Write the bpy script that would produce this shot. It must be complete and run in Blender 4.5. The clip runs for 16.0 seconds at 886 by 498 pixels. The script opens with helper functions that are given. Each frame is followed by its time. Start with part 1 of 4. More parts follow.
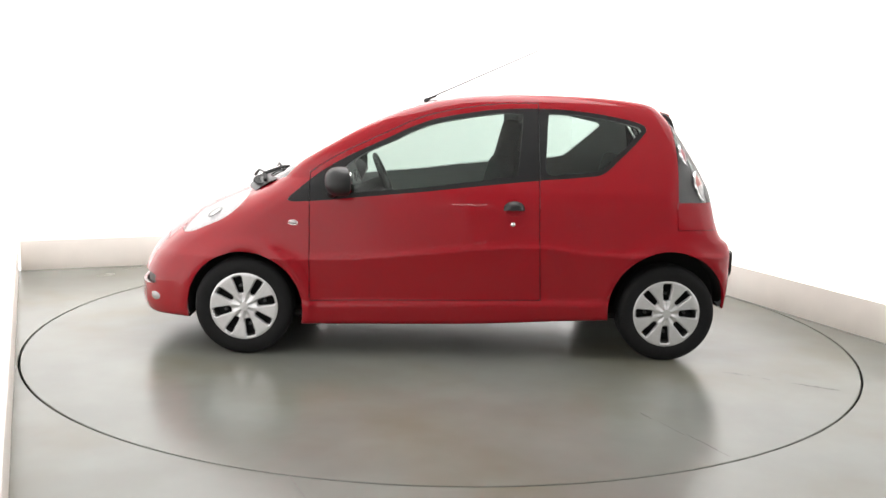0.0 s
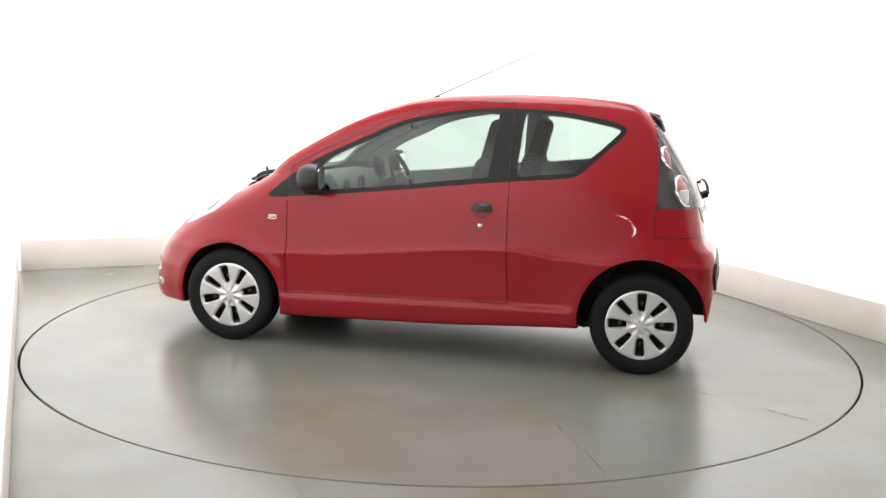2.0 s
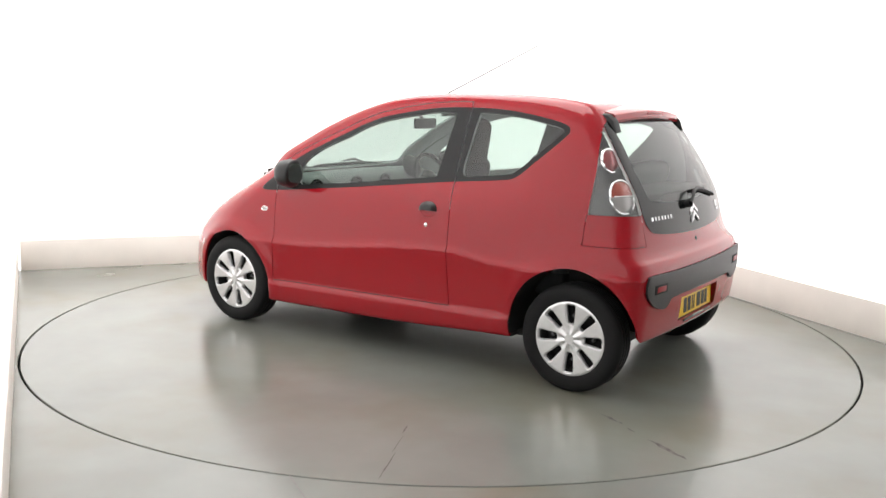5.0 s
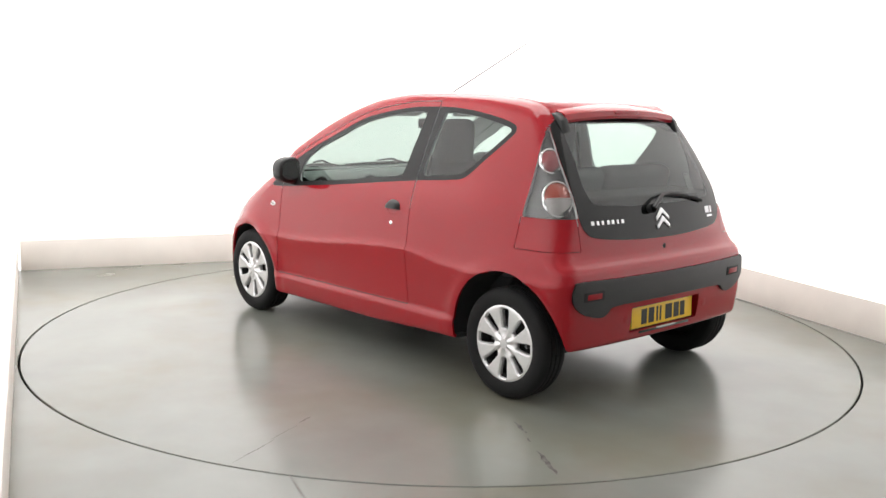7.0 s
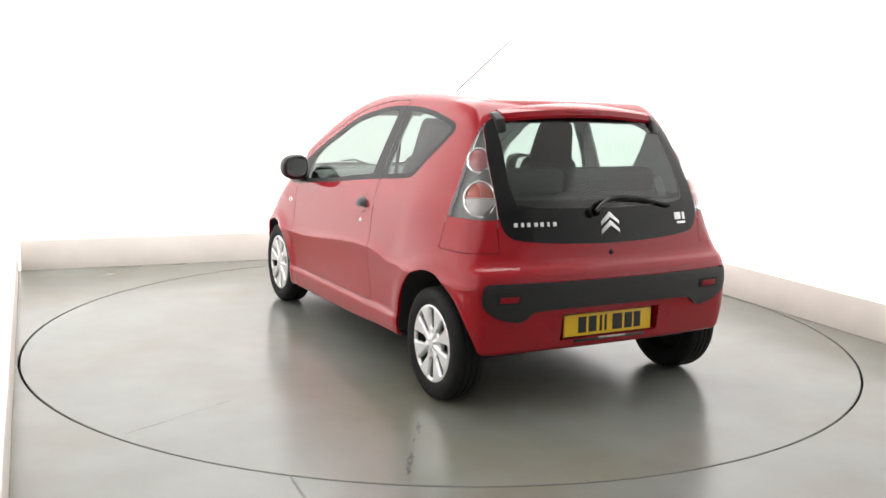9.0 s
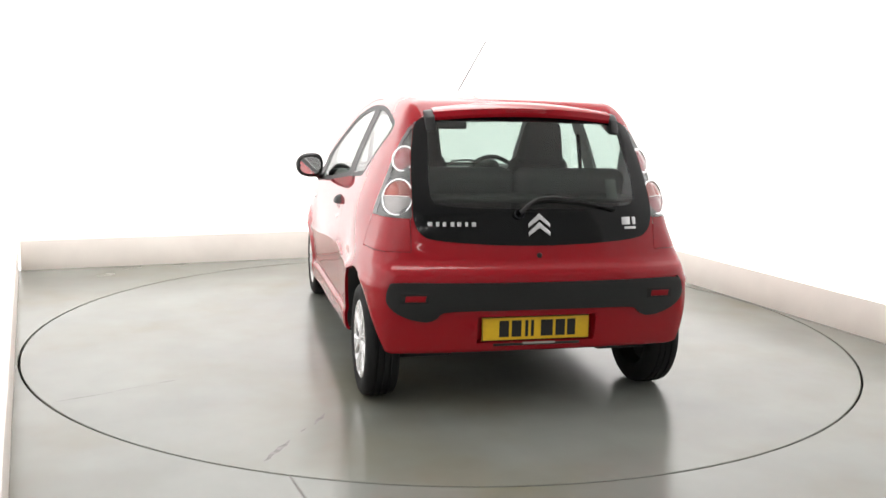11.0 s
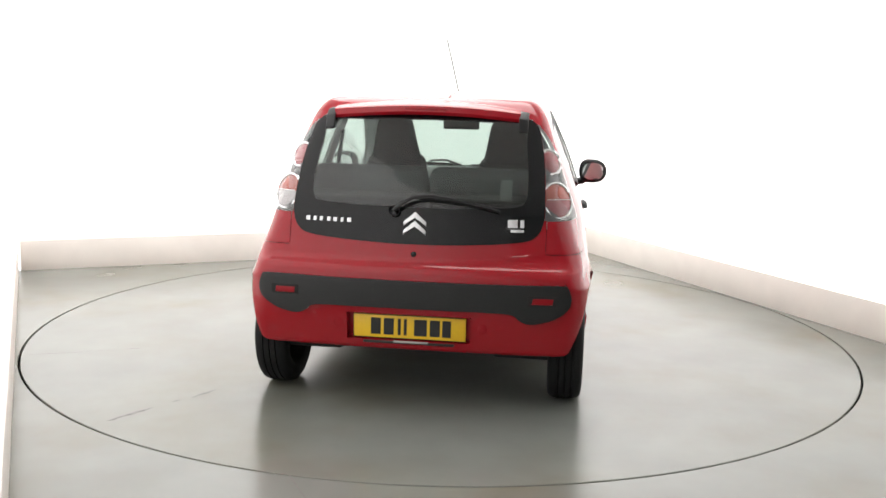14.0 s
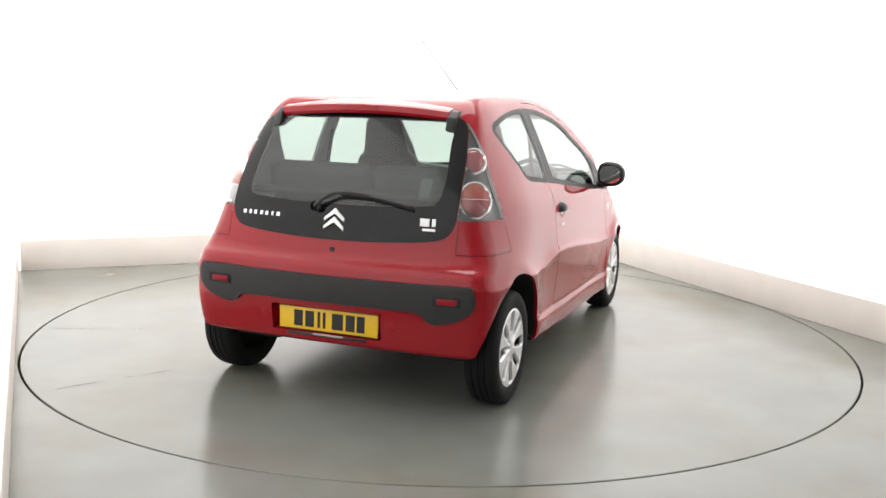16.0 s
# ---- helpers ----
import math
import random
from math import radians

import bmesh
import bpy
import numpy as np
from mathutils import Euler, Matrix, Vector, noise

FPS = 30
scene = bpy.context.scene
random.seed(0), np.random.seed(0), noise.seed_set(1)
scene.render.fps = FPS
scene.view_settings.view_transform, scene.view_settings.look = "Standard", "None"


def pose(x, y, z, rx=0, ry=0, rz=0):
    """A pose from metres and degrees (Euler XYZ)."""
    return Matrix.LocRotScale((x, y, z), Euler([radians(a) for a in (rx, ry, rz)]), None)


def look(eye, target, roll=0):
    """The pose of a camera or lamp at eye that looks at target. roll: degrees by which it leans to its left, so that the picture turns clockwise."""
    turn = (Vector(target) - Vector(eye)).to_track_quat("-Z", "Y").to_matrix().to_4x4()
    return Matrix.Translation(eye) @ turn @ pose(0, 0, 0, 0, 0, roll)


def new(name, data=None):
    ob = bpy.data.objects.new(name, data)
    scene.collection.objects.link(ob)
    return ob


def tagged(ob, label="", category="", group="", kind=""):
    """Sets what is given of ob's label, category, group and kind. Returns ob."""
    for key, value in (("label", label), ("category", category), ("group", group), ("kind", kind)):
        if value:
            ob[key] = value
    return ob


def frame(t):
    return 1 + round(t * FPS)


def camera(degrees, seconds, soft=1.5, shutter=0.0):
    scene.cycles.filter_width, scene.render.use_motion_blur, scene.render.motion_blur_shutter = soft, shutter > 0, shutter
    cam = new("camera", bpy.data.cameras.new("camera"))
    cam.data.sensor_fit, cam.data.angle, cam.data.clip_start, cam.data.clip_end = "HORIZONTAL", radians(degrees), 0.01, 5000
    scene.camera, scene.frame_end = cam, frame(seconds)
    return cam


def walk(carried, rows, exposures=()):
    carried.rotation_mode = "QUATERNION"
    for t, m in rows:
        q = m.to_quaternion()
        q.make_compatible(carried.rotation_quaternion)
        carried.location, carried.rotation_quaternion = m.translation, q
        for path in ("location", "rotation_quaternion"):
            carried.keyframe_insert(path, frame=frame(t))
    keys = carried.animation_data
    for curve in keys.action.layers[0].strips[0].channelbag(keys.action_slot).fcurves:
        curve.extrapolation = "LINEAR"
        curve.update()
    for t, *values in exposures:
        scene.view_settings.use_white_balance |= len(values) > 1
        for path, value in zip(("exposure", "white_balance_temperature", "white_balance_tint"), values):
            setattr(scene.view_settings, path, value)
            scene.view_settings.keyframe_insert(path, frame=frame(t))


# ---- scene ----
SECONDS = 16.0
cam = camera(51.6, SECONDS, soft=1.5)
EYE = (0.0, -5.657, 1.420)
PITCH, ROLL, YAW = 9.268, 1.414, -0.028
aim = Matrix.Translation(EYE) @ pose(0, 0, 0, 90 - PITCH, 0, -YAW) @ pose(0, 0, 0, 0, 0, ROLL)
walk(cam, [(0.0, aim), (SECONDS, aim)], exposures=[(0.0, 0.0), (SECONDS, 0.0)])

# ---- light: studio booth with glow added to its white walls, unseen ceiling lamp ----
world = bpy.data.worlds.new("world")
scene.world = world
world.use_nodes = True
world.node_tree.nodes["Background"].inputs[0].default_value = (0.9, 0.95, 1.0, 1)
world.node_tree.nodes["Background"].inputs[1].default_value = 0.05

ROOM = [Vector(p) for p in ((-3.351, 1.450, 0), (1.228, 3.431, 0), (4.960, -5.468, 0), (0.627, -7.342, 0))]
CEILING = 4.0


def area(name, eye, target, sx, sy, power, colour):
    data = bpy.data.lights.new(name, "AREA")
    data.shape, data.size, data.size_y, data.energy, data.color = "RECTANGLE", sx, sy, power, colour
    ob = new(name, data)
    ob.matrix_world = look(eye, target)
    return ob


AXIS = math.degrees(math.atan2(1.981, 4.579))
for along, depth, power in ((0.75, 4.4, 160),):
    lamp = area("ceiling_lamp", (0, 0, 0), (0, 0, -1), 2.4, depth, power, (1.0, 0.985, 0.965))
    n = Vector((-0.396, 0.918, 0)) * along
    lamp.matrix_world = pose(n.x + 0.15, n.y, CEILING - 0.06, 0, 0, AXIS)
# ---- materials ----


def material(name, base, rough=0.5, metal=0.0, spec=0.5, coat=0.0, vary=0.0, scale=20.0, bump=0.0, bscale=200.0, coord="Object"):
    m = bpy.data.materials.new(name)
    m.use_nodes = True
    nt = m.node_tree
    b = nt.nodes["Principled BSDF"]
    b.inputs["Base Color"].default_value = (*base, 1)
    b.inputs["Roughness"].default_value = rough
    b.inputs["Metallic"].default_value = metal
    b.inputs["Specular IOR Level"].default_value = spec
    b.inputs["Coat Weight"].default_value = coat
    b.inputs["Coat Roughness"].default_value = 0.02
    b.inputs["Coat IOR"].default_value = 1.45
    tc = nt.nodes.new("ShaderNodeTexCoord")
    if vary:
        ns = nt.nodes.new("ShaderNodeTexNoise")
        ns.inputs["Scale"].default_value, ns.inputs["Detail"].default_value = scale, 6
        nt.links.new(tc.outputs[coord], ns.inputs["Vector"])
        mr = nt.nodes.new("ShaderNodeMapRange")
        mr.inputs[1].default_value, mr.inputs[2].default_value = 0.3, 0.7
        mr.inputs[3].default_value, mr.inputs[4].default_value = 1 - vary, 1 + vary
        nt.links.new(ns.outputs["Fac"], mr.inputs[0])
        mx = nt.nodes.new("ShaderNodeMix")
        mx.data_type, mx.blend_type = "RGBA", "MULTIPLY"
        mx.inputs[0].default_value = 1
        mx.inputs[6].default_value = (*base, 1)
        nt.links.new(mr.outputs[0], mx.inputs[7])
        nt.links.new(mx.outputs[2], b.inputs["Base Color"])
        rr = nt.nodes.new("ShaderNodeMapRange")
        rr.inputs[3].default_value, rr.inputs[4].default_value = rough * (1 - vary), min(1, rough * (1 + vary))
        nt.links.new(ns.outputs["Fac"], rr.inputs[0])
        nt.links.new(rr.outputs[0], b.inputs["Roughness"])
    if bump:
        nb = nt.nodes.new("ShaderNodeTexNoise")
        nb.inputs["Scale"].default_value, nb.inputs["Detail"].default_value = bscale, 4
        nt.links.new(tc.outputs[coord], nb.inputs["Vector"])
        bp = nt.nodes.new("ShaderNodeBump")
        bp.inputs["Strength"].default_value, bp.inputs["Distance"].default_value = bump, 0.002
        nt.links.new(nb.outputs["Fac"], bp.inputs["Height"])
        nt.links.new(bp.outputs[0], b.inputs["Normal"])
    return m


def glass(name, tint, gloss=0.10, reflect=True):
    m = bpy.data.materials.new(name)
    m.use_nodes = True
    nt = m.node_tree
    nt.nodes.remove(nt.nodes["Principled BSDF"])
    out = nt.nodes["Material Output"]
    tr = nt.nodes.new("ShaderNodeBsdfTransparent")
    tr.inputs[0].default_value = (*tint, 1)
    if not reflect:
        nt.links.new(tr.outputs[0], out.inputs[0])
        return m
    gl = nt.nodes.new("ShaderNodeBsdfGlossy")
    gl.inputs["Roughness"].default_value = gloss * 0.3
    lw = nt.nodes.new("ShaderNodeLayerWeight")
    lw.inputs[0].default_value = 0.5
    power = nt.nodes.new("ShaderNodeMath")
    power.operation, power.inputs[1].default_value = "POWER", 5.0
    fr = nt.nodes.new("ShaderNodeMath")
    fr.operation, fr.inputs[1].default_value, fr.inputs[2].default_value = "MULTIPLY_ADD", 0.9, 0.07
    nt.links.new(lw.outputs["Facing"], power.inputs[0])
    nt.links.new(power.outputs[0], fr.inputs[0])
    mx = nt.nodes.new("ShaderNodeMixShader")
    nt.links.new(fr.outputs[0], mx.inputs[0])
    nt.links.new(tr.outputs[0], mx.inputs[1])
    nt.links.new(gl.outputs[0], mx.inputs[2])
    nt.links.new(mx.outputs[0], out.inputs[0])
    return m


def floor_material(name, base, rough):
    """Grey painted resin floor: broad cloudy wear, tyre dust, fine speckle."""
    m = material(name, base, rough, spec=0.6, vary=0.12, scale=1.4)
    nt = m.node_tree
    b = nt.nodes["Principled BSDF"]
    old = b.inputs["Base Color"].links[0].from_socket
    tc = nt.nodes.new("ShaderNodeTexCoord")
    st = nt.nodes.new("ShaderNodeTexNoise")
    st.inputs["Scale"].default_value, st.inputs["Detail"].default_value, st.inputs["Roughness"].default_value = 0.8, 4, 0.55
    nt.links.new(tc.outputs["Object"], st.inputs["Vector"])
    ramp = nt.nodes.new("ShaderNodeValToRGB")
    ramp.color_ramp.elements[0].position, ramp.color_ramp.elements[1].position = 0.38, 0.82
    ramp.color_ramp.interpolation = "EASE"
    nt.links.new(st.outputs["Fac"], ramp.inputs[0])
    mx = nt.nodes.new("ShaderNodeMix")
    mx.data_type = "RGBA"
    nt.links.new(ramp.outputs[0], mx.inputs[0])
    nt.links.new(old, mx.inputs[6])
    mx.inputs[7].default_value = (base[0] * 0.82, base[1] * 0.73, base[2] * 0.56, 1)
    nt.links.new(mx.outputs[2], b.inputs["Base Color"])
    return m


FLOOR = floor_material("floor_paint", (0.198, 0.208, 0.189), 0.21)
DISC = floor_material("turntable_paint", (0.194, 0.204, 0.185), 0.21)
# white wall; emission added so that it glows and lights the booth
WALL = material("glowing_white_wall", (0.80, 0.80, 0.80), 0.8, vary=0.02, scale=3)
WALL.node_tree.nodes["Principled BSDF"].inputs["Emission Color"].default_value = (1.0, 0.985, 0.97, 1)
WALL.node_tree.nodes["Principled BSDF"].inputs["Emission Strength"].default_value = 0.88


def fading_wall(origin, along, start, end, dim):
    """A white wall whose added glow fades between two distances along it."""
    m = material("fading_glow_wall", (0.80, 0.80, 0.80), 0.8, vary=0.02, scale=3)
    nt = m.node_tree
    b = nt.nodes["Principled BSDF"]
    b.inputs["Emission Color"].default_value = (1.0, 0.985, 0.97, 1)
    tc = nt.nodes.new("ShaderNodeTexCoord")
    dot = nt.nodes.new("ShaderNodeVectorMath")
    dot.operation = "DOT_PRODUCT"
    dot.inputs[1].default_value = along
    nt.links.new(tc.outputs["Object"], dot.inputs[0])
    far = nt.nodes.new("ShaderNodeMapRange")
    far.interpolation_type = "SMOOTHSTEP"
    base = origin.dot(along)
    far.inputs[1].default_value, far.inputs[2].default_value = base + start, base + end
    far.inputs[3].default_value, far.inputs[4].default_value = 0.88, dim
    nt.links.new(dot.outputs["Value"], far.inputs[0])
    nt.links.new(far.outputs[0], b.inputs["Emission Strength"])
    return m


# unseen wall behind the camera; grey keeps reflections on the car dim
FRONT = material("unseen_wall_grey", (0.42, 0.42, 0.415), 0.8, vary=0.03, scale=3)
DIM = material("white_booth_paint", (0.74, 0.74, 0.73), 0.8, vary=0.04, scale=3)
BAND = material("cream_skirting", (0.80, 0.75, 0.70), 0.55, vary=0.04, scale=4)
RED = material("red_paint", (0.30, 0.0045, 0.0115), 0.45, spec=0.03, coat=1.0, vary=0.03, scale=400)
TRIM = material("black_trim", (0.012, 0.0125, 0.013), 0.45, spec=0.3, vary=0.10, scale=60)
PLASTIC = material("black_plastic", (0.011, 0.0115, 0.012), 0.42, spec=0.45, vary=0.12, scale=80, bump=0.1, bscale=300)
DARK = material("dark_underside", (0.012, 0.012, 0.012), 0.85, vary=0.2, scale=15)
RUBBER = material("tyre_rubber", (0.009, 0.009, 0.0095), 0.7, spec=0.22, vary=0.15, scale=30, bump=0.2, bscale=300)
SILVER = material("silver_wheel_cover", (0.74, 0.74, 0.75), 0.25, metal=0.6, vary=0.04, scale=40)
CHROME = material("chrome", (0.85, 0.86, 0.87), 0.08, metal=1.0)
CABIN = material("grey_cabin_plastic", (0.11, 0.115, 0.115), 0.6, vary=0.08, scale=30)
LINING = material("pale_grey_trim", (0.42, 0.43, 0.43), 0.7, vary=0.06, scale=20)
SHELF = material("dark_parcel_shelf", (0.03, 0.031, 0.032), 0.85, vary=0.15, scale=60)
CLOTH = material("charcoal_seat_cloth", (0.020, 0.021, 0.023), 0.9, vary=0.15, scale=40)
# seat cloth lightened: light through the rear glass put into its colour
LIT_CLOTH = material("lit_seat_cloth", (0.075, 0.078, 0.082), 0.9, vary=0.12, scale=40)
GLASS = glass("tinted_glass", (0.62, 0.70, 0.66))
INNER = glass("glass_inner_face", (0.99, 0.99, 0.99), reflect=False)
FRIT = material("black_glass_border", (0.005, 0.0055, 0.006), 0.10, spec=0.3, vary=0.05, scale=50)
CLEAR = glass("clear_lens", (0.97, 0.97, 0.97))
LAMPBED = material("smoked_lamp_housing", (0.075, 0.078, 0.080), 0.35, metal=0.1, vary=0.08, scale=60)
LENSRED = material("red_lens", (0.26, 0.006, 0.012), 0.3, spec=0.25, coat=0.0, vary=0.1, scale=250)
LENSAMB = material("amber_lens", (0.32, 0.07, 0.05), 0.15, metal=0.15, spec=0.6, coat=1.0, vary=0.08, scale=250)
LENSDUSK = material("clear_over_red_lens", (0.30, 0.070, 0.080), 0.15, metal=0.2, spec=0.6, coat=1.0, vary=0.15, scale=120)
LENSWHITE = material("pale_lens", (0.42, 0.40, 0.40), 0.18, metal=0.3, coat=1.0, vary=0.08, scale=250)
REFLECTOR = material("silver_reflector", (0.8, 0.8, 0.8), 0.15, metal=0.9)
YELLOW = material("yellow_plate", (0.80, 0.50, 0.02), 0.35, vary=0.03, scale=60)
BLACKINK = material("black_print", (0.01, 0.01, 0.01), 0.5)
BADGE = material("badge_silver", (0.70, 0.70, 0.71), 0.25, metal=0.5)
BOWL = material("headlamp_silver", (0.46, 0.46, 0.47), 0.35, vary=0.15, scale=40)
TUBE = material("lit_tube", (0.9, 0.9, 0.9), 0.5)
TUBE.node_tree.nodes["Principled BSDF"].inputs["Emission Color"].default_value = (1, 0.98, 0.95, 1)
TUBE.node_tree.nodes["Principled BSDF"].inputs["Emission Strength"].default_value = 25
MIRROR = material("mirror_glass", (0.9, 0.9, 0.9), 0.02, metal=1.0)

# ---- mesh helpers ----


def finish(ob, parent, label):
    if parent is not None:
        ob.parent = parent
    return tagged(ob, label)


def pmesh(name, verts, faces, mats, parent=None, label="", normals=None, smooth=True, index=None):
    me = bpy.data.meshes.new(name)
    me.from_pydata([tuple(map(float, v)) for v in verts], [], [tuple(map(int, q)) for q in faces])
    for m in (mats if isinstance(mats, (list, tuple)) else [mats]):
        me.materials.append(m)
    if smooth:
        me.polygons.foreach_set("use_smooth", [True] * len(me.polygons))
    if index is not None:
        me.polygons.foreach_set("material_index", [int(i) for i in index])
    me.update()
    if normals is not None:
        me.normals_split_custom_set_from_vertices([tuple(map(float, n)) for n in normals])
    return finish(new(name, me), parent, label)


def part(name, bm, mat, parent=None, label="", smooth=True):
    me = bpy.data.meshes.new(name)
    bmesh.ops.recalc_face_normals(bm, faces=bm.faces)
    bm.to_mesh(me)
    bm.free()
    me.materials.append(mat)
    if smooth:
        me.polygons.foreach_set("use_smooth", [True] * len(me.polygons))
        me.set_sharp_from_angle(angle=radians(38))
    return finish(new(name, me), parent, label)


def box(sx, sy, sz, at=(0, 0, 0), bevel=0.0, seg=2, turn=None, bm=None):
    bm = bm or bmesh.new()
    m = Matrix.Translation(at) @ (turn or Matrix.Identity(4)) @ Matrix.Diagonal((sx, sy, sz, 1))
    got = bmesh.ops.create_cube(bm, size=1, matrix=m)
    if bevel:
        edges = list({e for v in got["verts"] for e in v.link_edges})
        bmesh.ops.bevel(bm, geom=edges, offset=bevel, segments=seg, profile=0.5, affect="EDGES")
    return bm


def lathe(profile, steps=48, axis="Y", at=(0, 0, 0), closed=False, bm=None):
    """Turn a list of (radius, along) round an axis."""
    bm = bm or bmesh.new()
    rings = []
    for k in range(steps):
        a = 2 * math.pi * k / steps
        ring = []
        for r, h in profile:
            u, v = r * math.cos(a), r * math.sin(a)
            p = {"Y": (u, h, v), "Z": (u, v, h), "X": (h, u, v)}[axis]
            ring.append(bm.verts.new(Vector(p) + Vector(at)))
        rings.append(ring)
    n = len(profile)
    for k in range(steps):
        a, b = rings[k], rings[(k + 1) % steps]
        for i in range(n if closed else n - 1):
            j = (i + 1) % n
            bm.faces.new((a[i], a[j], b[j], b[i]))
    bmesh.ops.remove_doubles(bm, verts=bm.verts, dist=1e-6)
    return bm


def tube(points, radius, sides=8, taper=1.0, bm=None):
    bm = bm or bmesh.new()
    pts = [Vector(p) for p in points]
    rings = []
    for i, p in enumerate(pts):
        d = (pts[min(i + 1, len(pts) - 1)] - pts[max(i - 1, 0)]).normalized()
        s = d.cross(Vector((0.13, 0.21, 0.97))).normalized()
        u = d.cross(s)
        r = radius * (1 + (taper - 1) * i / (len(pts) - 1))
        rings.append([bm.verts.new(p + r * (math.cos(a) * s + math.sin(a) * u)) for a in (2 * math.pi * k / sides for k in range(sides))])
    for a, b in zip(rings, rings[1:]):
        for k in range(sides):
            bm.faces.new((a[k], a[(k + 1) % sides], b[(k + 1) % sides], b[k]))
    bm.faces.new(rings[0])
    bm.faces.new(rings[-1])
    return bm


def prism(outline, depth, frame_matrix, bevel=0.0, bm=None):
    """Extrude an outline (x, y) by depth along local z."""
    bm = bm or bmesh.new()
    low = [bm.verts.new(frame_matrix @ Vector((x, y, 0))) for x, y in outline]
    top = [bm.verts.new(frame_matrix @ Vector((x, y, depth))) for x, y in outline]
    n = len(outline)
    bm.faces.new(low)
    cap = bm.faces.new(top)
    for i in range(n):
        bm.faces.new((low[i], low[(i + 1) % n], top[(i + 1) % n], top[i]))
    if bevel:
        bmesh.ops.bevel(bm, geom=list(cap.edges), offset=bevel, segments=2, profile=0.5, affect="EDGES")
    return bm


# ---- booth ----
RADIUS = 2.436


def build_booth():
    c = sum(ROOM, Vector()) / 4
    big = [c + (p - c) * 1.0 for p in ROOM]
    # floor with a round opening for the turntable
    steps = 192
    bm = bmesh.new()
    inner, outer = [], []
    for k in range(steps):
        a = 2 * math.pi * k / steps
        d = Vector((math.cos(a), math.sin(a), 0))
        inner.append(bm.verts.new(d * (RADIUS + 0.0065)))
        reach = 1e9
        for i in range(4):
            p, q = big[i], big[(i + 1) % 4]
            e = q - p
            den = d.x * e.y - d.y * e.x
            if abs(den) > 1e-9:
                s = (p.x * e.y - p.y * e.x) / den
                u = (p.x * d.y - p.y * d.x) / den
                if s > 0 and -1e-6 <= u <= 1 + 1e-6:
                    reach = min(reach, s)
        outer.append(bm.verts.new(d * max(reach + 0.12, RADIUS + 0.03)))
    lip = [bm.verts.new((v.co.x, v.co.y, -0.05)) for v in inner]
    for k in range(steps):
        j = (k + 1) % steps
        bm.faces.new((inner[k], outer[k], outer[j], inner[j]))
        bm.faces.new((lip[k], inner[k], inner[j], lip[j]))
    tagged(part("floor", bm, FLOOR, smooth=False), "grey painted studio floor, scuffed and slightly glossy", "floor", kind="structure")
    bm = bmesh.new()
    bmesh.ops.create_circle(bm, cap_ends=True, segments=64, radius=RADIUS + 0.05, matrix=Matrix.Translation((0, 0, -0.05)))
    tagged(part("pit_floor", bm, DARK, smooth=False), "dark pit under the turntable", "floor", kind="structure")
    # the side walls' added glow fades towards the camera, dimming the car's flank
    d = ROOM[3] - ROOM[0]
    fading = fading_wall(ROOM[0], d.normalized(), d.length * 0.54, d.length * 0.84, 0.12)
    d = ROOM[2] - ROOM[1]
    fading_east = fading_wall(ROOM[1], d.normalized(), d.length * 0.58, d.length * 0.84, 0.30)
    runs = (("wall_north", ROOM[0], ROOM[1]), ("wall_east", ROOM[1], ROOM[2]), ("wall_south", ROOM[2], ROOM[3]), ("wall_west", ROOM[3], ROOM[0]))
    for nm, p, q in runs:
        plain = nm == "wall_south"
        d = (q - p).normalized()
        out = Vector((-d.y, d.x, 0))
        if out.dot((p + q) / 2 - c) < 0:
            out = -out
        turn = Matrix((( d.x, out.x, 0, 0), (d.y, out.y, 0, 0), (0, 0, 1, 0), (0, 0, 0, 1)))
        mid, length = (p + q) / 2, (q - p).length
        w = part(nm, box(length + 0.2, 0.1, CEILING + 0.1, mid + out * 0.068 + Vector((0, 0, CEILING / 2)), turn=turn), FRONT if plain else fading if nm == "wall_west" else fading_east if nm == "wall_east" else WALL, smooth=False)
        tagged(w, "unseen grey wall behind the camera" if plain else "white studio wall with added glow", "wall", kind="structure")
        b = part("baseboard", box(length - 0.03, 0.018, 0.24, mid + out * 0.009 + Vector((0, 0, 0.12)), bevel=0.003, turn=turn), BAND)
        tagged(b, "tall cream skirting board at the foot of the wall", "skirting", kind="structure")
    # unseen ceiling; height and white chosen for reflections in roof and glass
    bm = bmesh.new()
    bm.faces.new([bm.verts.new((c + (p - c) * 1.05) + Vector((0, 0, z))) for z in (CEILING,) for p in ROOM])
    ex = bmesh.ops.extrude_face_region(bm, geom=list(bm.faces))
    bmesh.ops.translate(bm, vec=(0, 0, 0.1), verts=[v for v in ex["geom"] if isinstance(v, bmesh.types.BMVert)])
    tagged(part("ceiling", bm, DIM, smooth=False), "unseen white studio ceiling", "ceiling", kind="structure")


build_booth()

# ---- turntable ----
turntable = tagged(new("turntable"), "round grey turntable set flush in the floor", "turntable")


def build_turntable():
    prof = [(0.0001, 0.0)] + [(r, 0.0) for r in (0.5, 1.0, 1.5, 2.0, RADIUS - 0.0085)] + [(RADIUS - 0.0055, -0.003), (RADIUS - 0.0055, -0.045)]
    part("disc", lathe(prof, 192, "Z"), DISC, turntable)


build_turntable()


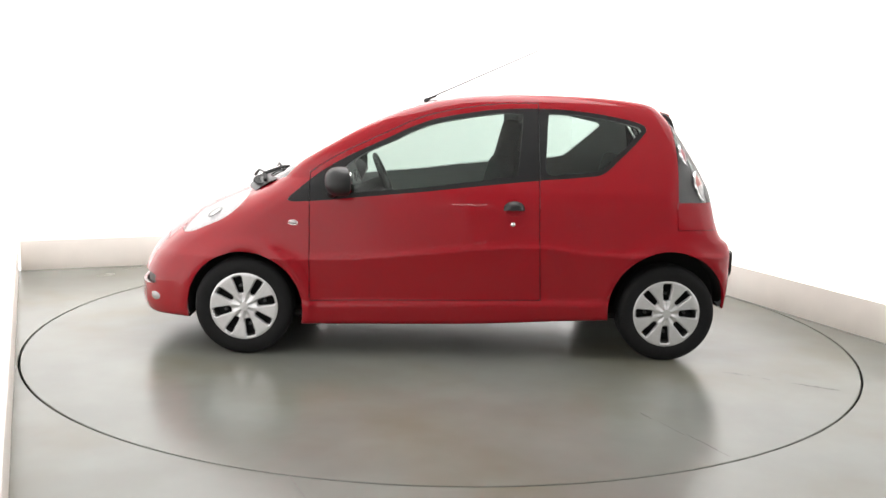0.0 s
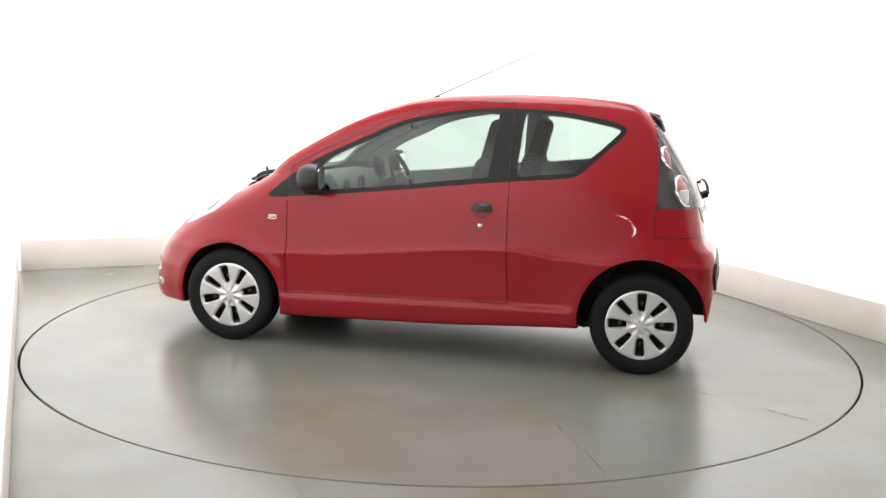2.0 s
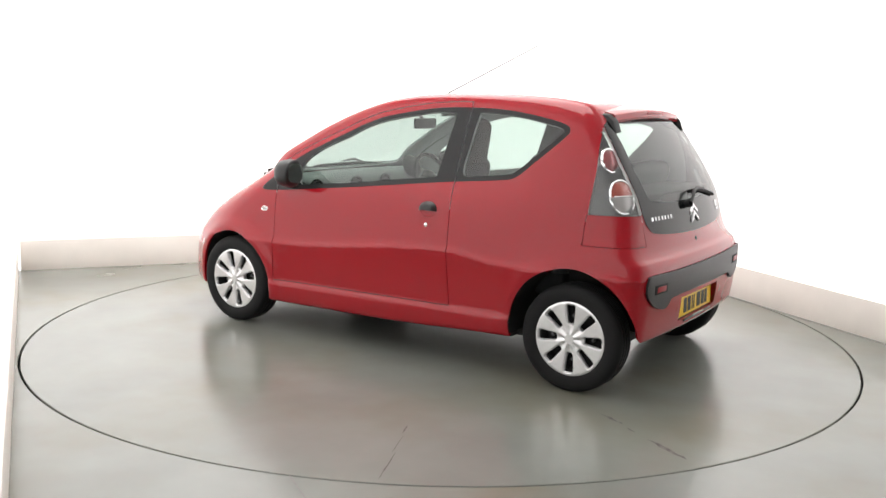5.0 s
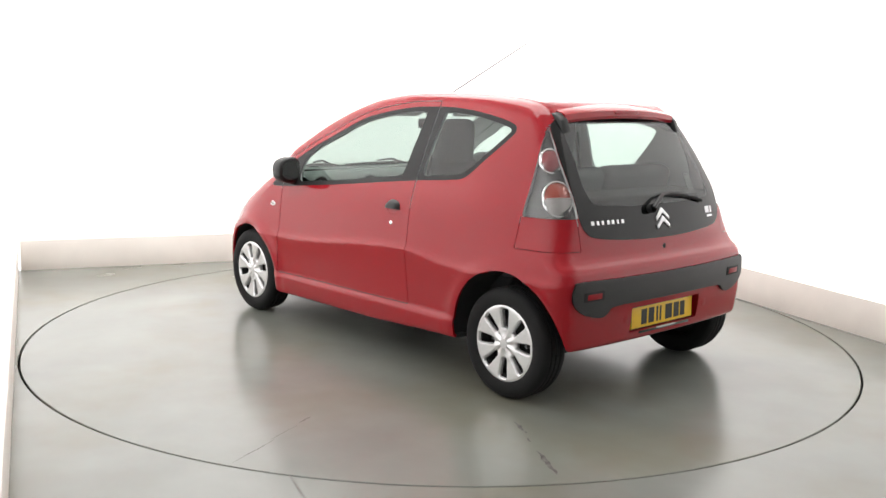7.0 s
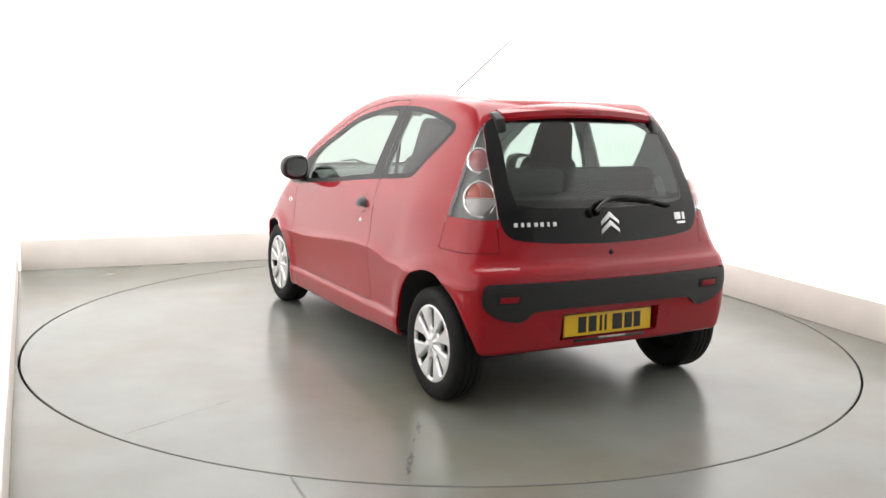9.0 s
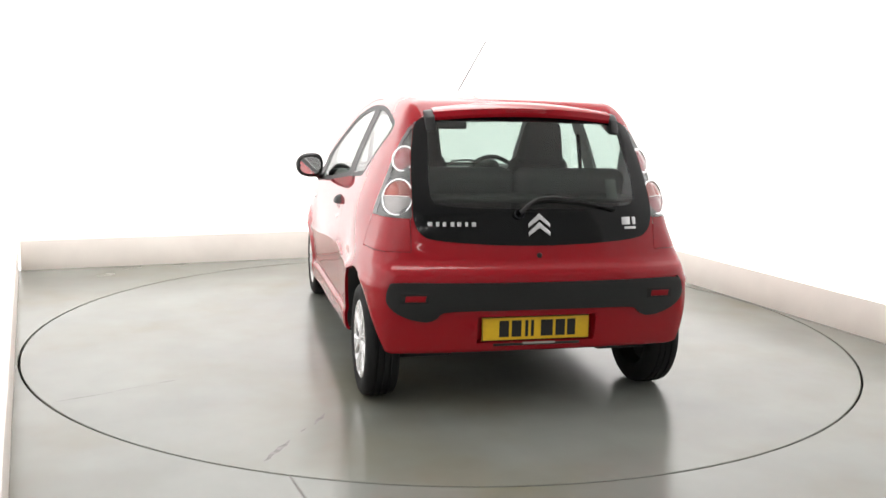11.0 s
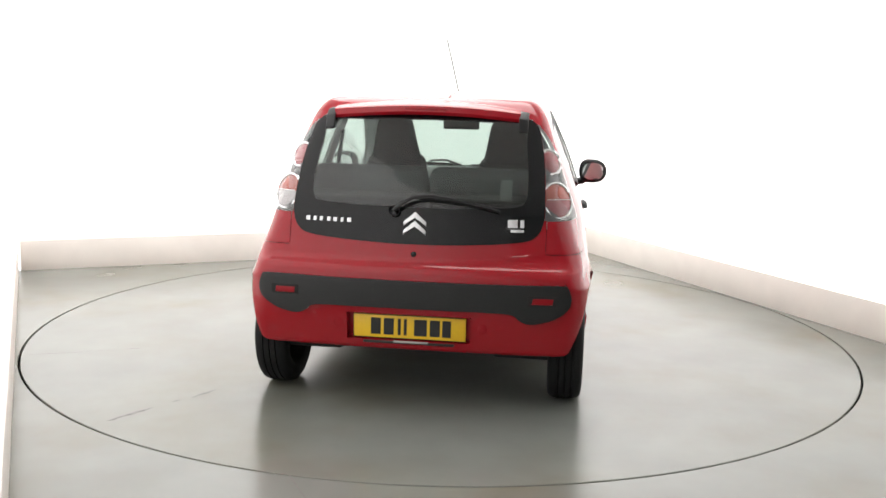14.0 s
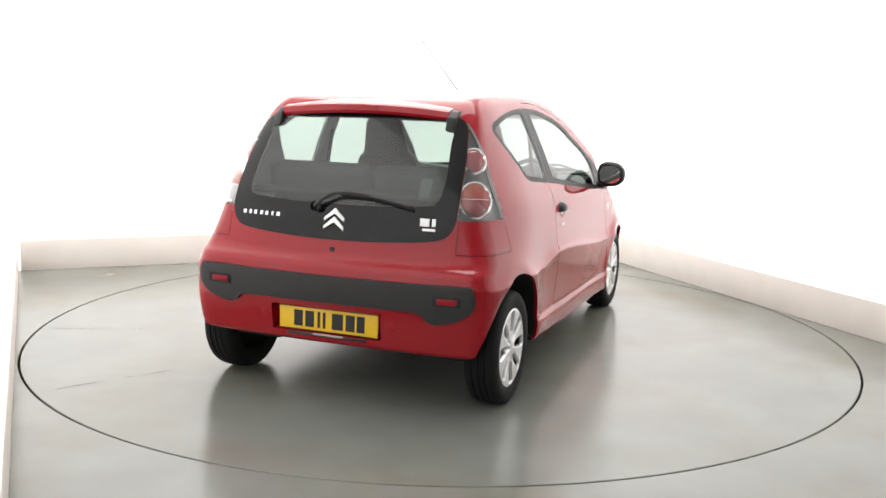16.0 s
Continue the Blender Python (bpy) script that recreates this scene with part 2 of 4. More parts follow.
def build_strip_light():
    lamp = tagged(new("strip_light"), "thin lit strip light hung from the ceiling", "lamp")
    a, b = Vector((0.36, -6.25, 2.40)), Vector((0.78, -6.02, 2.40))
    part("tube", tube([a, b], 0.011, 10), TUBE, lamp, "glowing white tube")
    part("housing", box((b - a).length + 0.06, 0.05, 0.03, (a + b) / 2 + Vector((0, 0, 0.028)), 0.006, turn=pose(0, 0, 0, 0, 0, math.degrees(math.atan2(b.y - a.y, b.x - a.x)))), DIM, lamp)
    for p in (a, b):
        part("hanger", tube([p + Vector((0, 0, 0.03)), Vector((p.x, p.y, CEILING))], 0.004, 6), DIM, lamp)


build_strip_light()

# ---- car body: smooth union of side, top, front and rear surfaces ----
car = tagged(new("car"), "small red three-door hatchback parked on a turntable", "car")


def curve(x, xs, ys):
    """Smooth curve through points (monotone in xs), as an array."""
    xs, ys = np.asarray(xs, float), np.asarray(ys, float)
    d = np.diff(ys) / np.diff(xs)
    m = np.concatenate([[d[0]], np.where(d[:-1] * d[1:] > 0, 2 * d[:-1] * d[1:] / (d[:-1] + d[1:] + 1e-12), 0), [d[-1]]])
    x = np.clip(x, xs[0], xs[-1])
    i = np.clip(np.searchsorted(xs, x) - 1, 0, len(xs) - 2)
    h = xs[i + 1] - xs[i]
    t = (x - xs[i]) / h
    return ((2 * t**3 - 3 * t**2 + 1) * ys[i] + (t**3 - 2 * t**2 + t) * h * m[i]
            + (-2 * t**3 + 3 * t**2) * ys[i + 1] + (t**3 - t**2) * h * m[i + 1])


def smax(a, b, k):
    h = np.clip(0.5 + 0.5 * (a - b) / k, 0, 1)
    return b + (a - b) * h + k * h * (1 - h)


def side_width(x, z):
    # the crease climbs slightly towards the rear and dips again at the arch
    z0 = z
    z = z - curve(x, [-1.0, -0.75, -0.44, 0.76, 1.2], [0.0, 0.005, 0.045, -0.035, -0.03]) * np.exp(-((z - 0.6) / 0.16) ** 2)
    y = curve(z, [0.15, 0.22, 0.32, 0.45, 0.570, 0.598, 0.606, 0.620, 0.645, 0.68, 0.74, 0.80, 0.86, 0.93, 1.01, 1.15, 1.30, 1.40, 1.45, 1.50],
              [0.74, 0.765, 0.780, 0.792, 0.8035, 0.8070, 0.8050, 0.7980, 0.7915, 0.7870, 0.7815, 0.7755, 0.767, 0.751, 0.722, 0.670, 0.606, 0.562, 0.545, 0.525])
    taper = curve(z, [0.2, 0.66, 0.92, 1.5], [0.10, 0.11, 0.26, 0.24])
    y = y - 0.16 * np.maximum(0, x - 0.95) ** 2 - taper * np.maximum(0, -x - 0.85) ** 2
    # flared arches and the rear haunch
    for cx, amp, rim in ((1.17, 0.017, 0.345), (-1.17, 0.009, 0.358)):
        r = np.hypot(x - cx, z0 - 0.29)
        y = y + amp * np.exp(-((r - rim) / 0.045) ** 2) + 0.008 * np.exp(-((r - 0.33) / 0.18) ** 2)
    back = np.clip((-0.70 - x) / 0.50, 0, 1)
    y = y + 0.006 / (1 + np.exp((z0 - 0.735) / 0.032)) * back * back * (3 - 2 * back)
    # sill ledge standing proud below the door
    low = 0.325 + 0.016 * np.clip((0.8 - x) / 1.6, 0, 1)
    y = y + 0.026 / (1 + np.exp((z0 - low) / 0.007)) * np.clip((0.90 - np.abs(x)) / 0.16, 0, 1)
    return y


def top_height(x, y):
    z = curve(x, [-1.40, -1.24, -1.10, -0.95, -0.69, -0.40, -0.15, 0.10, 0.30, 0.50, 0.70, 0.90, 1.04, 1.14, 1.27, 1.48, 1.65, 1.76, 1.86, 1.95],
              [1.355, 1.404, 1.432, 1.455, 1.472, 1.476, 1.469, 1.440, 1.385, 1.303, 1.198, 1.085, 1.003, 0.958, 0.915, 0.843, 0.745, 0.655, 0.54, 0.40])
    crown = curve(x, [-1.4, 0.0, 0.5, 1.0, 1.3, 1.9], [0.05, 0.03, 0.03, 0.05, 0.09, 0.30])
    return z - crown * y * y


def rear_face(y, z):
    x = curve(z, [0.15, 0.24, 0.32, 0.45, 0.60, 0.640, 0.668, 0.690, 0.715, 0.78, 0.86, 0.95, 1.10, 1.25, 1.36, 1.50],
              [-1.47, -1.535, -1.548, -1.563, -1.566, -1.563, -1.553, -1.530, -1.518, -1.507, -1.492, -1.465, -1.385, -1.290, -1.215, -1.12])
    k = curve(z, [0.2, 0.6, 0.8, 1.0, 1.4], [0.05, 0.05, 0.11, 0.12, 0.14])
    far = curve(z, [0.2, 0.6, 0.85, 1.4], [0.05, 0.06, 0.10, 0.12])
    return x + k * y * y + far * np.abs(y) ** 5


def front_face(y, z):
    x = curve(z, [0.12, 0.2, 0.28, 0.42, 0.53, 0.64, 0.73, 0.84, 1.0], [1.74, 1.86, 1.885, 1.875, 1.845, 1.765, 1.665, 1.50, 1.2])
    return x - 0.30 * y * y - 0.45 * np.abs(y) ** 4


def field(p):
    x, y, z = p[:, 0], np.abs(p[:, 1]), p[:, 2]
    s = y - side_width(x, z)
    t = (z - top_height(x, y)) * 0.9
    r = rear_face(y, z) - x
    f = (x - front_face(y, z)) * 0.8
    b = curve(x, [-1.6, -1.42, -1.25, -0.85, 0.0, 0.85, 1.4, 1.8], [0.285, 0.28, 0.24, 0.236, 0.204, 0.198, 0.22, 0.20]) - z
    v = smax(s, t, curve(x, [-1.3, -0.2, 0.4, 0.9, 1.2, 1.9], [0.08, 0.06, 0.05, 0.06, 0.09, 0.12]))
    v = smax(v, r, curve(z, [0.2, 0.65, 0.9, 1.5], [0.075, 0.085, 0.085, 0.07]))
    v = smax(v, f, 0.16)
    return smax(v, b, 0.03)


def gradient(p, h=2e-3):
    g = np.stack([field(p + d) - field(p - d) for d in np.eye(3) * h], 1)
    return g / np.linalg.norm(g, axis=1, keepdims=True)


def shell(nx=190, ny=76, nz=92):
    """A box of six grids drawn onto the surface from an inner box."""
    lo_i, hi_i = np.array([-1.20, -0.42, 0.40]), np.array([1.30, 0.42, 0.66])
    lo_o, hi_o = np.array([-1.80, -1.0, 0.05]), np.array([2.10, 1.0, 1.62])
    verts, faces, n = [], [], 0
    for ax in range(3):
        u, v = [a for a in range(3) if a != ax]
        cu, cv = ((nx, ny, nz)[u], (nx, ny, nz)[v])
        for side in (0, 1):
            g = np.zeros(((cu + 1) * (cv + 1), 3))
            uu, vv = np.meshgrid(np.linspace(0, 1, cu + 1), np.linspace(0, 1, cv + 1), indexing="ij")
            g[:, u], g[:, v], g[:, ax] = uu.ravel(), vv.ravel(), side
            verts.append(g)
            k = np.arange(cu)[:, None] * (cv + 1) + np.arange(cv)[None, :]
            a, b, c, d = k.ravel(), (k + cv + 1).ravel(), (k + cv + 2).ravel(), (k + 1).ravel()
            q = np.concatenate([np.stack([a, b, c], 1), np.stack([a, c, d], 1)])
            if (side == 1) == (ax == 1):
                q = q[:, ::-1]
            faces.append(q + n)
            n += len(g)
    g, f = np.concatenate(verts), np.concatenate(faces)
    key, index, back = np.unique(np.round(g, 6), axis=0, return_index=True, return_inverse=True)
    g, f = g[index], back.ravel()[f]
    p, q = lo_i + g * (hi_i - lo_i), lo_o + g * (hi_o - lo_o)
    a, b = np.zeros(len(g)), np.ones(len(g))
    for _ in range(32):
        m = (a + b) / 2
        inside = field(p + m[:, None] * (q - p)) < 0
        a, b = np.where(inside, m, a), np.where(inside, b, m)
    return p + a[:, None] * (q - p), f


def cut(v, f, g):
    """Split the triangles where the values g at the vertices change sign."""
    g = np.where(np.abs(g) < 1e-7, 1e-7, g)
    pos = g > 0
    cnt = pos[f].sum(1)
    keep, mixed = f[(cnt == 0) | (cnt == 3)], f[(cnt == 1) | (cnt == 2)]
    if not len(mixed):
        return v, f
    s = pos[mixed]
    odd = np.where((s.sum(1) == 1)[:, None], s, ~s).argmax(1)
    r = np.arange(len(mixed))
    a, b, c = mixed[r, odd], mixed[r, (odd + 1) % 3], mixed[r, (odd + 2) % 3]
    e = np.concatenate([np.sort(np.stack([a, b], 1), 1), np.sort(np.stack([a, c], 1), 1)])
    ue, inv = np.unique(e, axis=0, return_inverse=True)
    inv = inv.ravel()
    t = g[ue[:, 0]] / (g[ue[:, 0]] - g[ue[:, 1]])
    nv = v[ue[:, 0]] + t[:, None] * (v[ue[:, 1]] - v[ue[:, 0]])
    i, j = inv[: len(a)] + len(v), inv[len(a):] + len(v)
    return np.concatenate([v, nv]), np.concatenate([keep, np.stack([a, i, j], 1), np.stack([i, b, c], 1), np.stack([i, c, j], 1)])


def outline(points, sub=6):
    """A closed smooth line through the points."""
    p = np.array(points, float)
    n = len(p)
    out = []
    for i in range(n):
        a, b, c, d = p[i - 1], p[i], p[(i + 1) % n], p[(i + 2) % n]
        for t in np.arange(sub) / sub:
            out.append(0.5 * (2 * b + (c - a) * t + (2 * a - 5 * b + 4 * c - d) * t**2 + (3 * b - a - 3 * c + d) * t**3))
    return np.array(out)


def inside(q, poly):
    """Signed distance of the points q to a closed line, negative inside."""
    d, odd = np.full(len(q), 1e9), np.zeros(len(q), bool)
    for a, b in zip(poly, np.roll(poly, -1, 0)):
        e = b - a
        w = q - a
        t = np.clip((w @ e) / (e @ e + 1e-15), 0, 1)
        d = np.minimum(d, ((w - t[:, None] * e) ** 2).sum(1))
        up = (a[1] > q[:, 1]) != (b[1] > q[:, 1])
        if abs(e[1]) > 1e-12:
            odd ^= up & (q[:, 0] < a[0] + (q[:, 1] - a[1]) * e[0] / e[1])
    return np.where(odd, -1, 1) * np.sqrt(d)


WINDOWS = outline([(0.926, 0.885), (0.809, 0.880), (0.53, 0.905), (0.232, 0.933), (-0.205, 0.980), (-0.44, 1.004), (-0.70, 1.026), (-0.80, 1.045), (-0.89, 1.121),
                   (-1.025, 1.250), (-1.045, 1.300), (-0.96, 1.335), (-0.736, 1.375), (-0.511, 1.392), (-0.21, 1.385), (0.089, 1.338), (0.237, 1.292), (0.36, 1.236), (0.525, 1.160), (0.65, 1.098), (0.758, 1.032), (0.85, 0.960)])
DOOR_GLASS = outline([(0.60, 0.925), (0.44, 0.940), (0.233, 0.957), (-0.05, 0.993), (-0.30, 1.022), (-0.325, 1.05), (-0.345, 1.20), (-0.358, 1.345), (-0.34, 1.362), (-0.209, 1.362), (0.08, 1.316), (0.237, 1.266), (0.345, 1.213), (0.48, 1.155), (0.59, 1.09), (0.635, 1.03), (0.63, 0.945)])
QUARTER_GLASS = outline([(-0.488, 1.045), (-0.60, 1.043), (-0.76, 1.060), (-0.80, 1.078), (-0.874, 1.142), (-1.000, 1.262), (-1.012, 1.292), (-0.94, 1.314), (-0.734, 1.352), (-0.53, 1.366), (-0.503, 1.35), (-0.490, 1.20)])
HEADLAMP = outline([(1.171, 0.915), (1.272, 0.914), (1.356, 0.893), (1.425, 0.843), (1.503, 0.760), (1.545, 0.690), (1.48, 0.690), (1.392, 0.725), (1.267, 0.785), (1.178, 0.865)])
TAILGATE_GLASS = outline([(0.50, 1.335), (0.555, 1.215), (0.572, 1.10), (0.580, 0.972), (0.578, 0.888), (0.55, 0.827), (0.48, 0.797), (0.25, 0.778), (0.0, 0.772), (-0.25, 0.778), (-0.48, 0.797), (-0.55, 0.827), (-0.578, 0.888), (-0.580, 0.972), (-0.572, 1.10), (-0.555, 1.215), (-0.50, 1.335), (-0.25, 1.355), (0.0, 1.360), (0.25, 1.355)])
TAILGATE_CLEAR = outline([(0.455, 1.315), (0.485, 1.20), (0.500, 1.05), (0.490, 0.975), (0.45, 0.950), (0.25, 0.938), (0.0, 0.935), (-0.25, 0.938), (-0.45, 0.950), (-0.490, 0.975), (-0.500, 1.05), (-0.485, 1.20), (-0.455, 1.315), (-0.25, 1.328), (0.0, 1.332), (0.25, 1.328)])
BUMPER_STRIP = outline([(0.712, 0.545), (0.700, 0.605), (0.66, 0.618), (0.4, 0.615), (0.0, 0.613), (-0.4, 0.615), (-0.66, 0.618), (-0.700, 0.605), (-0.712, 0.545), (-0.69, 0.500), (-0.63, 0.462), (-0.54, 0.441), (-0.49, 0.455), (-0.44, 0.484), (-0.2, 0.487), (0.0, 0.487), (0.2, 0.487), (0.44, 0.484), (0.49, 0.455), (0.54, 0.441), (0.63, 0.462), (0.69, 0.500)])
WINDSCREEN = outline([(1.115, 0.0), (1.10, 0.25), (1.05, 0.47), (0.98, 0.60), (0.93, 0.635), (0.84, 0.625), (0.60, 0.585), (0.40, 0.545), (0.27, 0.515), (0.21, 0.46), (0.19, 0.25), (0.18, 0.0), (0.19, -0.25), (0.21, -0.46), (0.27, -0.515), (0.40, -0.545), (0.60, -0.585), (0.84, -0.625), (0.93, -0.635), (0.98, -0.60), (1.05, -0.47), (1.10, -0.25)])
GRILLE = outline([(0.60, 0.41), (0.54, 0.44), (0.0, 0.45), (-0.54, 0.44), (-0.60, 0.41), (-0.54, 0.375), (0.0, 0.36), (0.54, 0.375)])


def lamp_field(v):
    """Tail lamp: wraps from the rear glass round to the side."""
    x, y, z = v[:, 0], np.abs(v[:, 1]), v[:, 2]
    lead = curve(z, [0.85, 0.90, 1.07, 1.26, 1.38], [-1.222, -1.218, -1.222, -1.205, -1.175])
    inner = inside(np.stack([y, z], 1), TAILGATE_GLASS) - 0.002
    return np.maximum.reduce([x - lead, 0.893 - z, -inner, z - 1.375])


def door_field(v):
    x, z = v[:, 0], v[:, 2]
    q = np.stack([x, z], 1)
    low = np.maximum(0.337 + 0.016 * np.clip((0.8 - x) / 1.6, 0, 1) - z, z - 1.0)
    up = np.maximum(inside(q, WINDOWS) - 0.030, 0.9 - z)
    rear = -0.445 - 0.02 * np.clip((0.9 - z) / 0.6, 0, 1) ** 2
    return np.maximum.reduce([np.minimum(low, up), x - 0.808, rear - x])


def quarter_field(v):
    """The small panel under each tail lamp."""
    return np.maximum.reduce([v[:, 0] + 1.212, v[:, 2] - 0.893, 0.745 - v[:, 2], 0.592 - np.abs(v[:, 1])])


GAP = 0.0021


def cuts():
    """The panel lines as (where, field) pairs."""
    xz = lambda v: np.stack([v[:, 0], v[:, 2]], 1)
    yz = lambda v: np.stack([v[:, 1], v[:, 2]], 1)
    xy = lambda v: np.stack([v[:, 0], v[:, 1]], 1)
    flank = lambda v: np.abs(v[:, 1]) > 0.40
    rear = lambda v: v[:, 0] < -1.0
    return {
        "arch_front": (lambda v: np.abs(v[:, 1]) > 0.35, lambda v: np.hypot(v[:, 0] - 1.168, v[:, 2] - 0.283) - 0.322),
        "arch_rear": (lambda v: np.abs(v[:, 1]) > 0.35, lambda v: np.hypot(v[:, 0] + 1.170, v[:, 2] - 0.296) - 0.335),
        "windows": (flank, lambda v: inside(xz(v), WINDOWS)),
        "door_glass": (flank, lambda v: inside(xz(v), DOOR_GLASS)),
        "quarter_glass": (flank, lambda v: inside(xz(v), QUARTER_GLASS)),
        "door": (flank, door_field),
        "headlamp": (lambda v: (np.abs(v[:, 1]) > 0.36) & (v[:, 0] > 1.0), lambda v: inside(xz(v), HEADLAMP)),
        "rear_glass": (rear, lambda v: inside(yz(v), TAILGATE_GLASS)),
        "rear_clear": (rear, lambda v: inside(yz(v), TAILGATE_CLEAR)),
        "tail_lamp": (rear, lamp_field),
        "quarter": (rear, quarter_field),
        "strip": (rear, lambda v: inside(yz(v), BUMPER_STRIP)),
        "recess": (rear, lambda v: np.maximum(np.abs(v[:, 1] - 0.012) - 0.285, np.abs(v[:, 2] - 0.395) - 0.062)),
        "windscreen": (lambda v: (v[:, 0] > 0) & (v[:, 2] > 0.8), lambda v: inside(xy(v), WINDSCREEN)),
        "grille": (lambda v: v[:, 0] > 1.5, lambda v: inside(yz(v), GRILLE)),
        "bonnet": (lambda v: (v[:, 0] > 0.9) & (v[:, 2] > 0.6), lambda v: np.maximum.reduce([np.abs(v[:, 1]) - 0.60 + 0.12 * np.maximum(0, v[:, 0] - 1.1), v[:, 0] - 1.70 + 0.25 * v[:, 1] ** 2, 1.135 - 0.32 * v[:, 1] ** 2 - v[:, 0]])),
    }


def build_body():
    v, f = shell()
    table = cuts()
    lines = {"door": GAP, "quarter": 0.0014, "bonnet": GAP}

    def value(name, pts):
        where, fn = table[name]
        m = where(pts)
        g = np.full(len(pts), 1.0)
        if m.any():
            g[m] = fn(pts[m])
        return g

    for name in table:
        for off in ((-lines[name], lines[name]) if name in lines else (0.0,)):
            v, f = cut(v, f, value(name, v) - off)
    mid = v[f].mean(1)
    val = {name: value(name, mid) for name in table}
    nrm_mid = gradient(mid)[:, 2]
    lab = np.full(len(f), "body", dtype="<U16")
    lab[np.abs(val["bonnet"]) < GAP] = "gap"
    lab[val["bonnet"] < -GAP] = "bonnet"
    lab[val["headlamp"] < 0] = "headlamp"
    lab[val["windscreen"] < 0] = "windscreen"
    lab[val["grille"] < 0] = "grille"
    d = val["door"]
    lab[d < -GAP] = "door"
    lab[np.abs(d) < GAP] = "gap"
    w = val["windows"] < 0
    lab[w & (d > GAP)] = "surround"
    lab[w & (d < -GAP)] = "door_surround"
    lab[val["door_glass"] < 0] = "door_glass"
    lab[val["quarter_glass"] < 0] = "quarter_glass"
    t = val["quarter"]
    lab[t < -0.0014] = "quarter"
    lab[np.abs(t) < 0.0014] = "gap"
    lab[val["strip"] < 0] = "strip"
    lab[val["recess"] < 0] = "recess"
    lab[val["tail_lamp"] < 0] = "tail_lamp"
    lab[val["rear_glass"] < 0] = "rear_frit"
    lab[val["rear_clear"] < 0] = "rear_clear"
    lab[(val["arch_front"] < 0) | (val["arch_rear"] < 0)] = "hole"
    lab[(lab == "body") & (nrm_mid < -0.85)] = "under"
    nrm = gradient(v)
    left = mid[:, 1] > 0

    def panel(name, mask, mats, parent, label="", out=0.0, thick=0.016, rim=True, dup=True, front=True):
        """Outer skin, inner skin and the edge between them."""
        q = f[mask]
        used, q = np.unique(q, return_inverse=True)
        q = q.reshape(-1, 3)
        n = nrm[used]
        a, b = v[used] + n * out, v[used] + n * (out - thick)
        k = len(used)
        faces = [q] if front else []
        idx = [np.zeros(len(q), int)] if front else []
        verts, norms = [a], [n]
        if dup:
            verts.append(b)
            norms.append(-n)
            faces.append(q[:, ::-1] + k)
            idx.append(np.ones(len(q), int))
        if dup and rim:
            e = np.concatenate([q[:, [0, 1]], q[:, [1, 2]], q[:, [2, 0]]])
            key = np.sort(e, 1)
            _, inv, cnt = np.unique(key, axis=0, return_inverse=True, return_counts=True)
            e = e[cnt[inv.ravel()] == 1]
            # the rim has vertices of its own, with outward normals of the edge
            base = 2 * k
            t0 = np.cross(a[e[:, 1]] - a[e[:, 0]], n[e[:, 0]])
            t0 /= np.linalg.norm(t0, axis=1, keepdims=True) + 1e-12
            m = len(e)
            verts.append(np.concatenate([a[e[:, 0]], a[e[:, 1]], b[e[:, 1]], b[e[:, 0]]]))
            norms.append(np.concatenate([t0] * 4))
            r = np.arange(m) + base
            faces.append(np.stack([r + m, r, r + 3 * m], 1))
            faces.append(np.stack([r + m, r + 3 * m, r + 2 * m], 1))
            high = (a[e[:, 0], 2] > 0.86).astype(int) * int(mats[1] is LINING)
            idx += [high] * 2
        return pmesh(name, np.concatenate(verts), np.concatenate(faces), mats, parent, label, np.concatenate(norms), index=np.concatenate(idx))

    body = panel("body", lab == "body", [RED, LINING], car, "glossy red painted body shell")
    panel("underbody", lab == "under", [DARK, DARK], car, "dark underside")
    panel("bonnet", lab == "bonnet", [RED, DARK], car)
    panel("shut_line", lab == "gap", [DARK, DARK], car, "dark gaps between the panels", out=-0.010, thick=0.004)
    panel("windscreen", lab == "windscreen", [GLASS, INNER], car, "clear laminated windscreen", out=-0.004, thick=0.004)
    panel("grille", lab == "grille", [PLASTIC, PLASTIC], car, "black lower air intake", out=-0.03, thick=0.01)
    panel("bumper_strip", lab == "strip", [PLASTIC, PLASTIC], car, "matt black bumper moulding", out=0.013, thick=0.036)
    panel("plate_recess", lab == "recess", [RED, RED], car, "red recess behind the number plate", out=-0.001, thick=0.044, front=False)
    rear_window = panel("tailgate_glass", lab == "rear_frit", [FRIT, FRIT], car, "black glass border of the rear window", out=0.003, thick=0.012)
    panel("pane", lab == "rear_clear", [GLASS, INNER], rear_window, "tinted rear window pane", out=0.003, thick=0.004)
    doors = {}
    for sgn, m in ((1, left), (-1, ~left)):
        d = doors[sgn] = panel("door", (lab == "door") & m, [RED, LINING], car, "red front door with black window frame")
        panel("window_frame", (lab == "door_surround") & m, [TRIM, LINING], d, "black window frame", out=-0.001)
        panel("window", (lab == "door_glass") & m, [GLASS, INNER], d, "tinted door glass", out=-0.006, thick=0.004)
        s = panel("window_surround", (lab == "surround") & m & (mid[:, 0] < 0), [TRIM, LINING], car, "black pillar trim round the rear side window", out=-0.001)
        panel("quarter_window", (lab == "quarter_glass") & m, [GLASS, INNER], s, "tinted rear side window", out=-0.005, thick=0.004)
        panel("corner_trim", (lab == "surround") & m & (mid[:, 0] > 0), [TRIM, LINING], car, "black triangular trim at the foot of the pillar", out=-0.001)
        panel("rear_corner", (lab == "quarter") & m, [RED, LINING], car, "red panel under the tail lamp")
        h = panel("headlamp", (lab == "headlamp") & m, [CLEAR, INNER], car, "clear headlamp lens", out=0.0, thick=0.004)
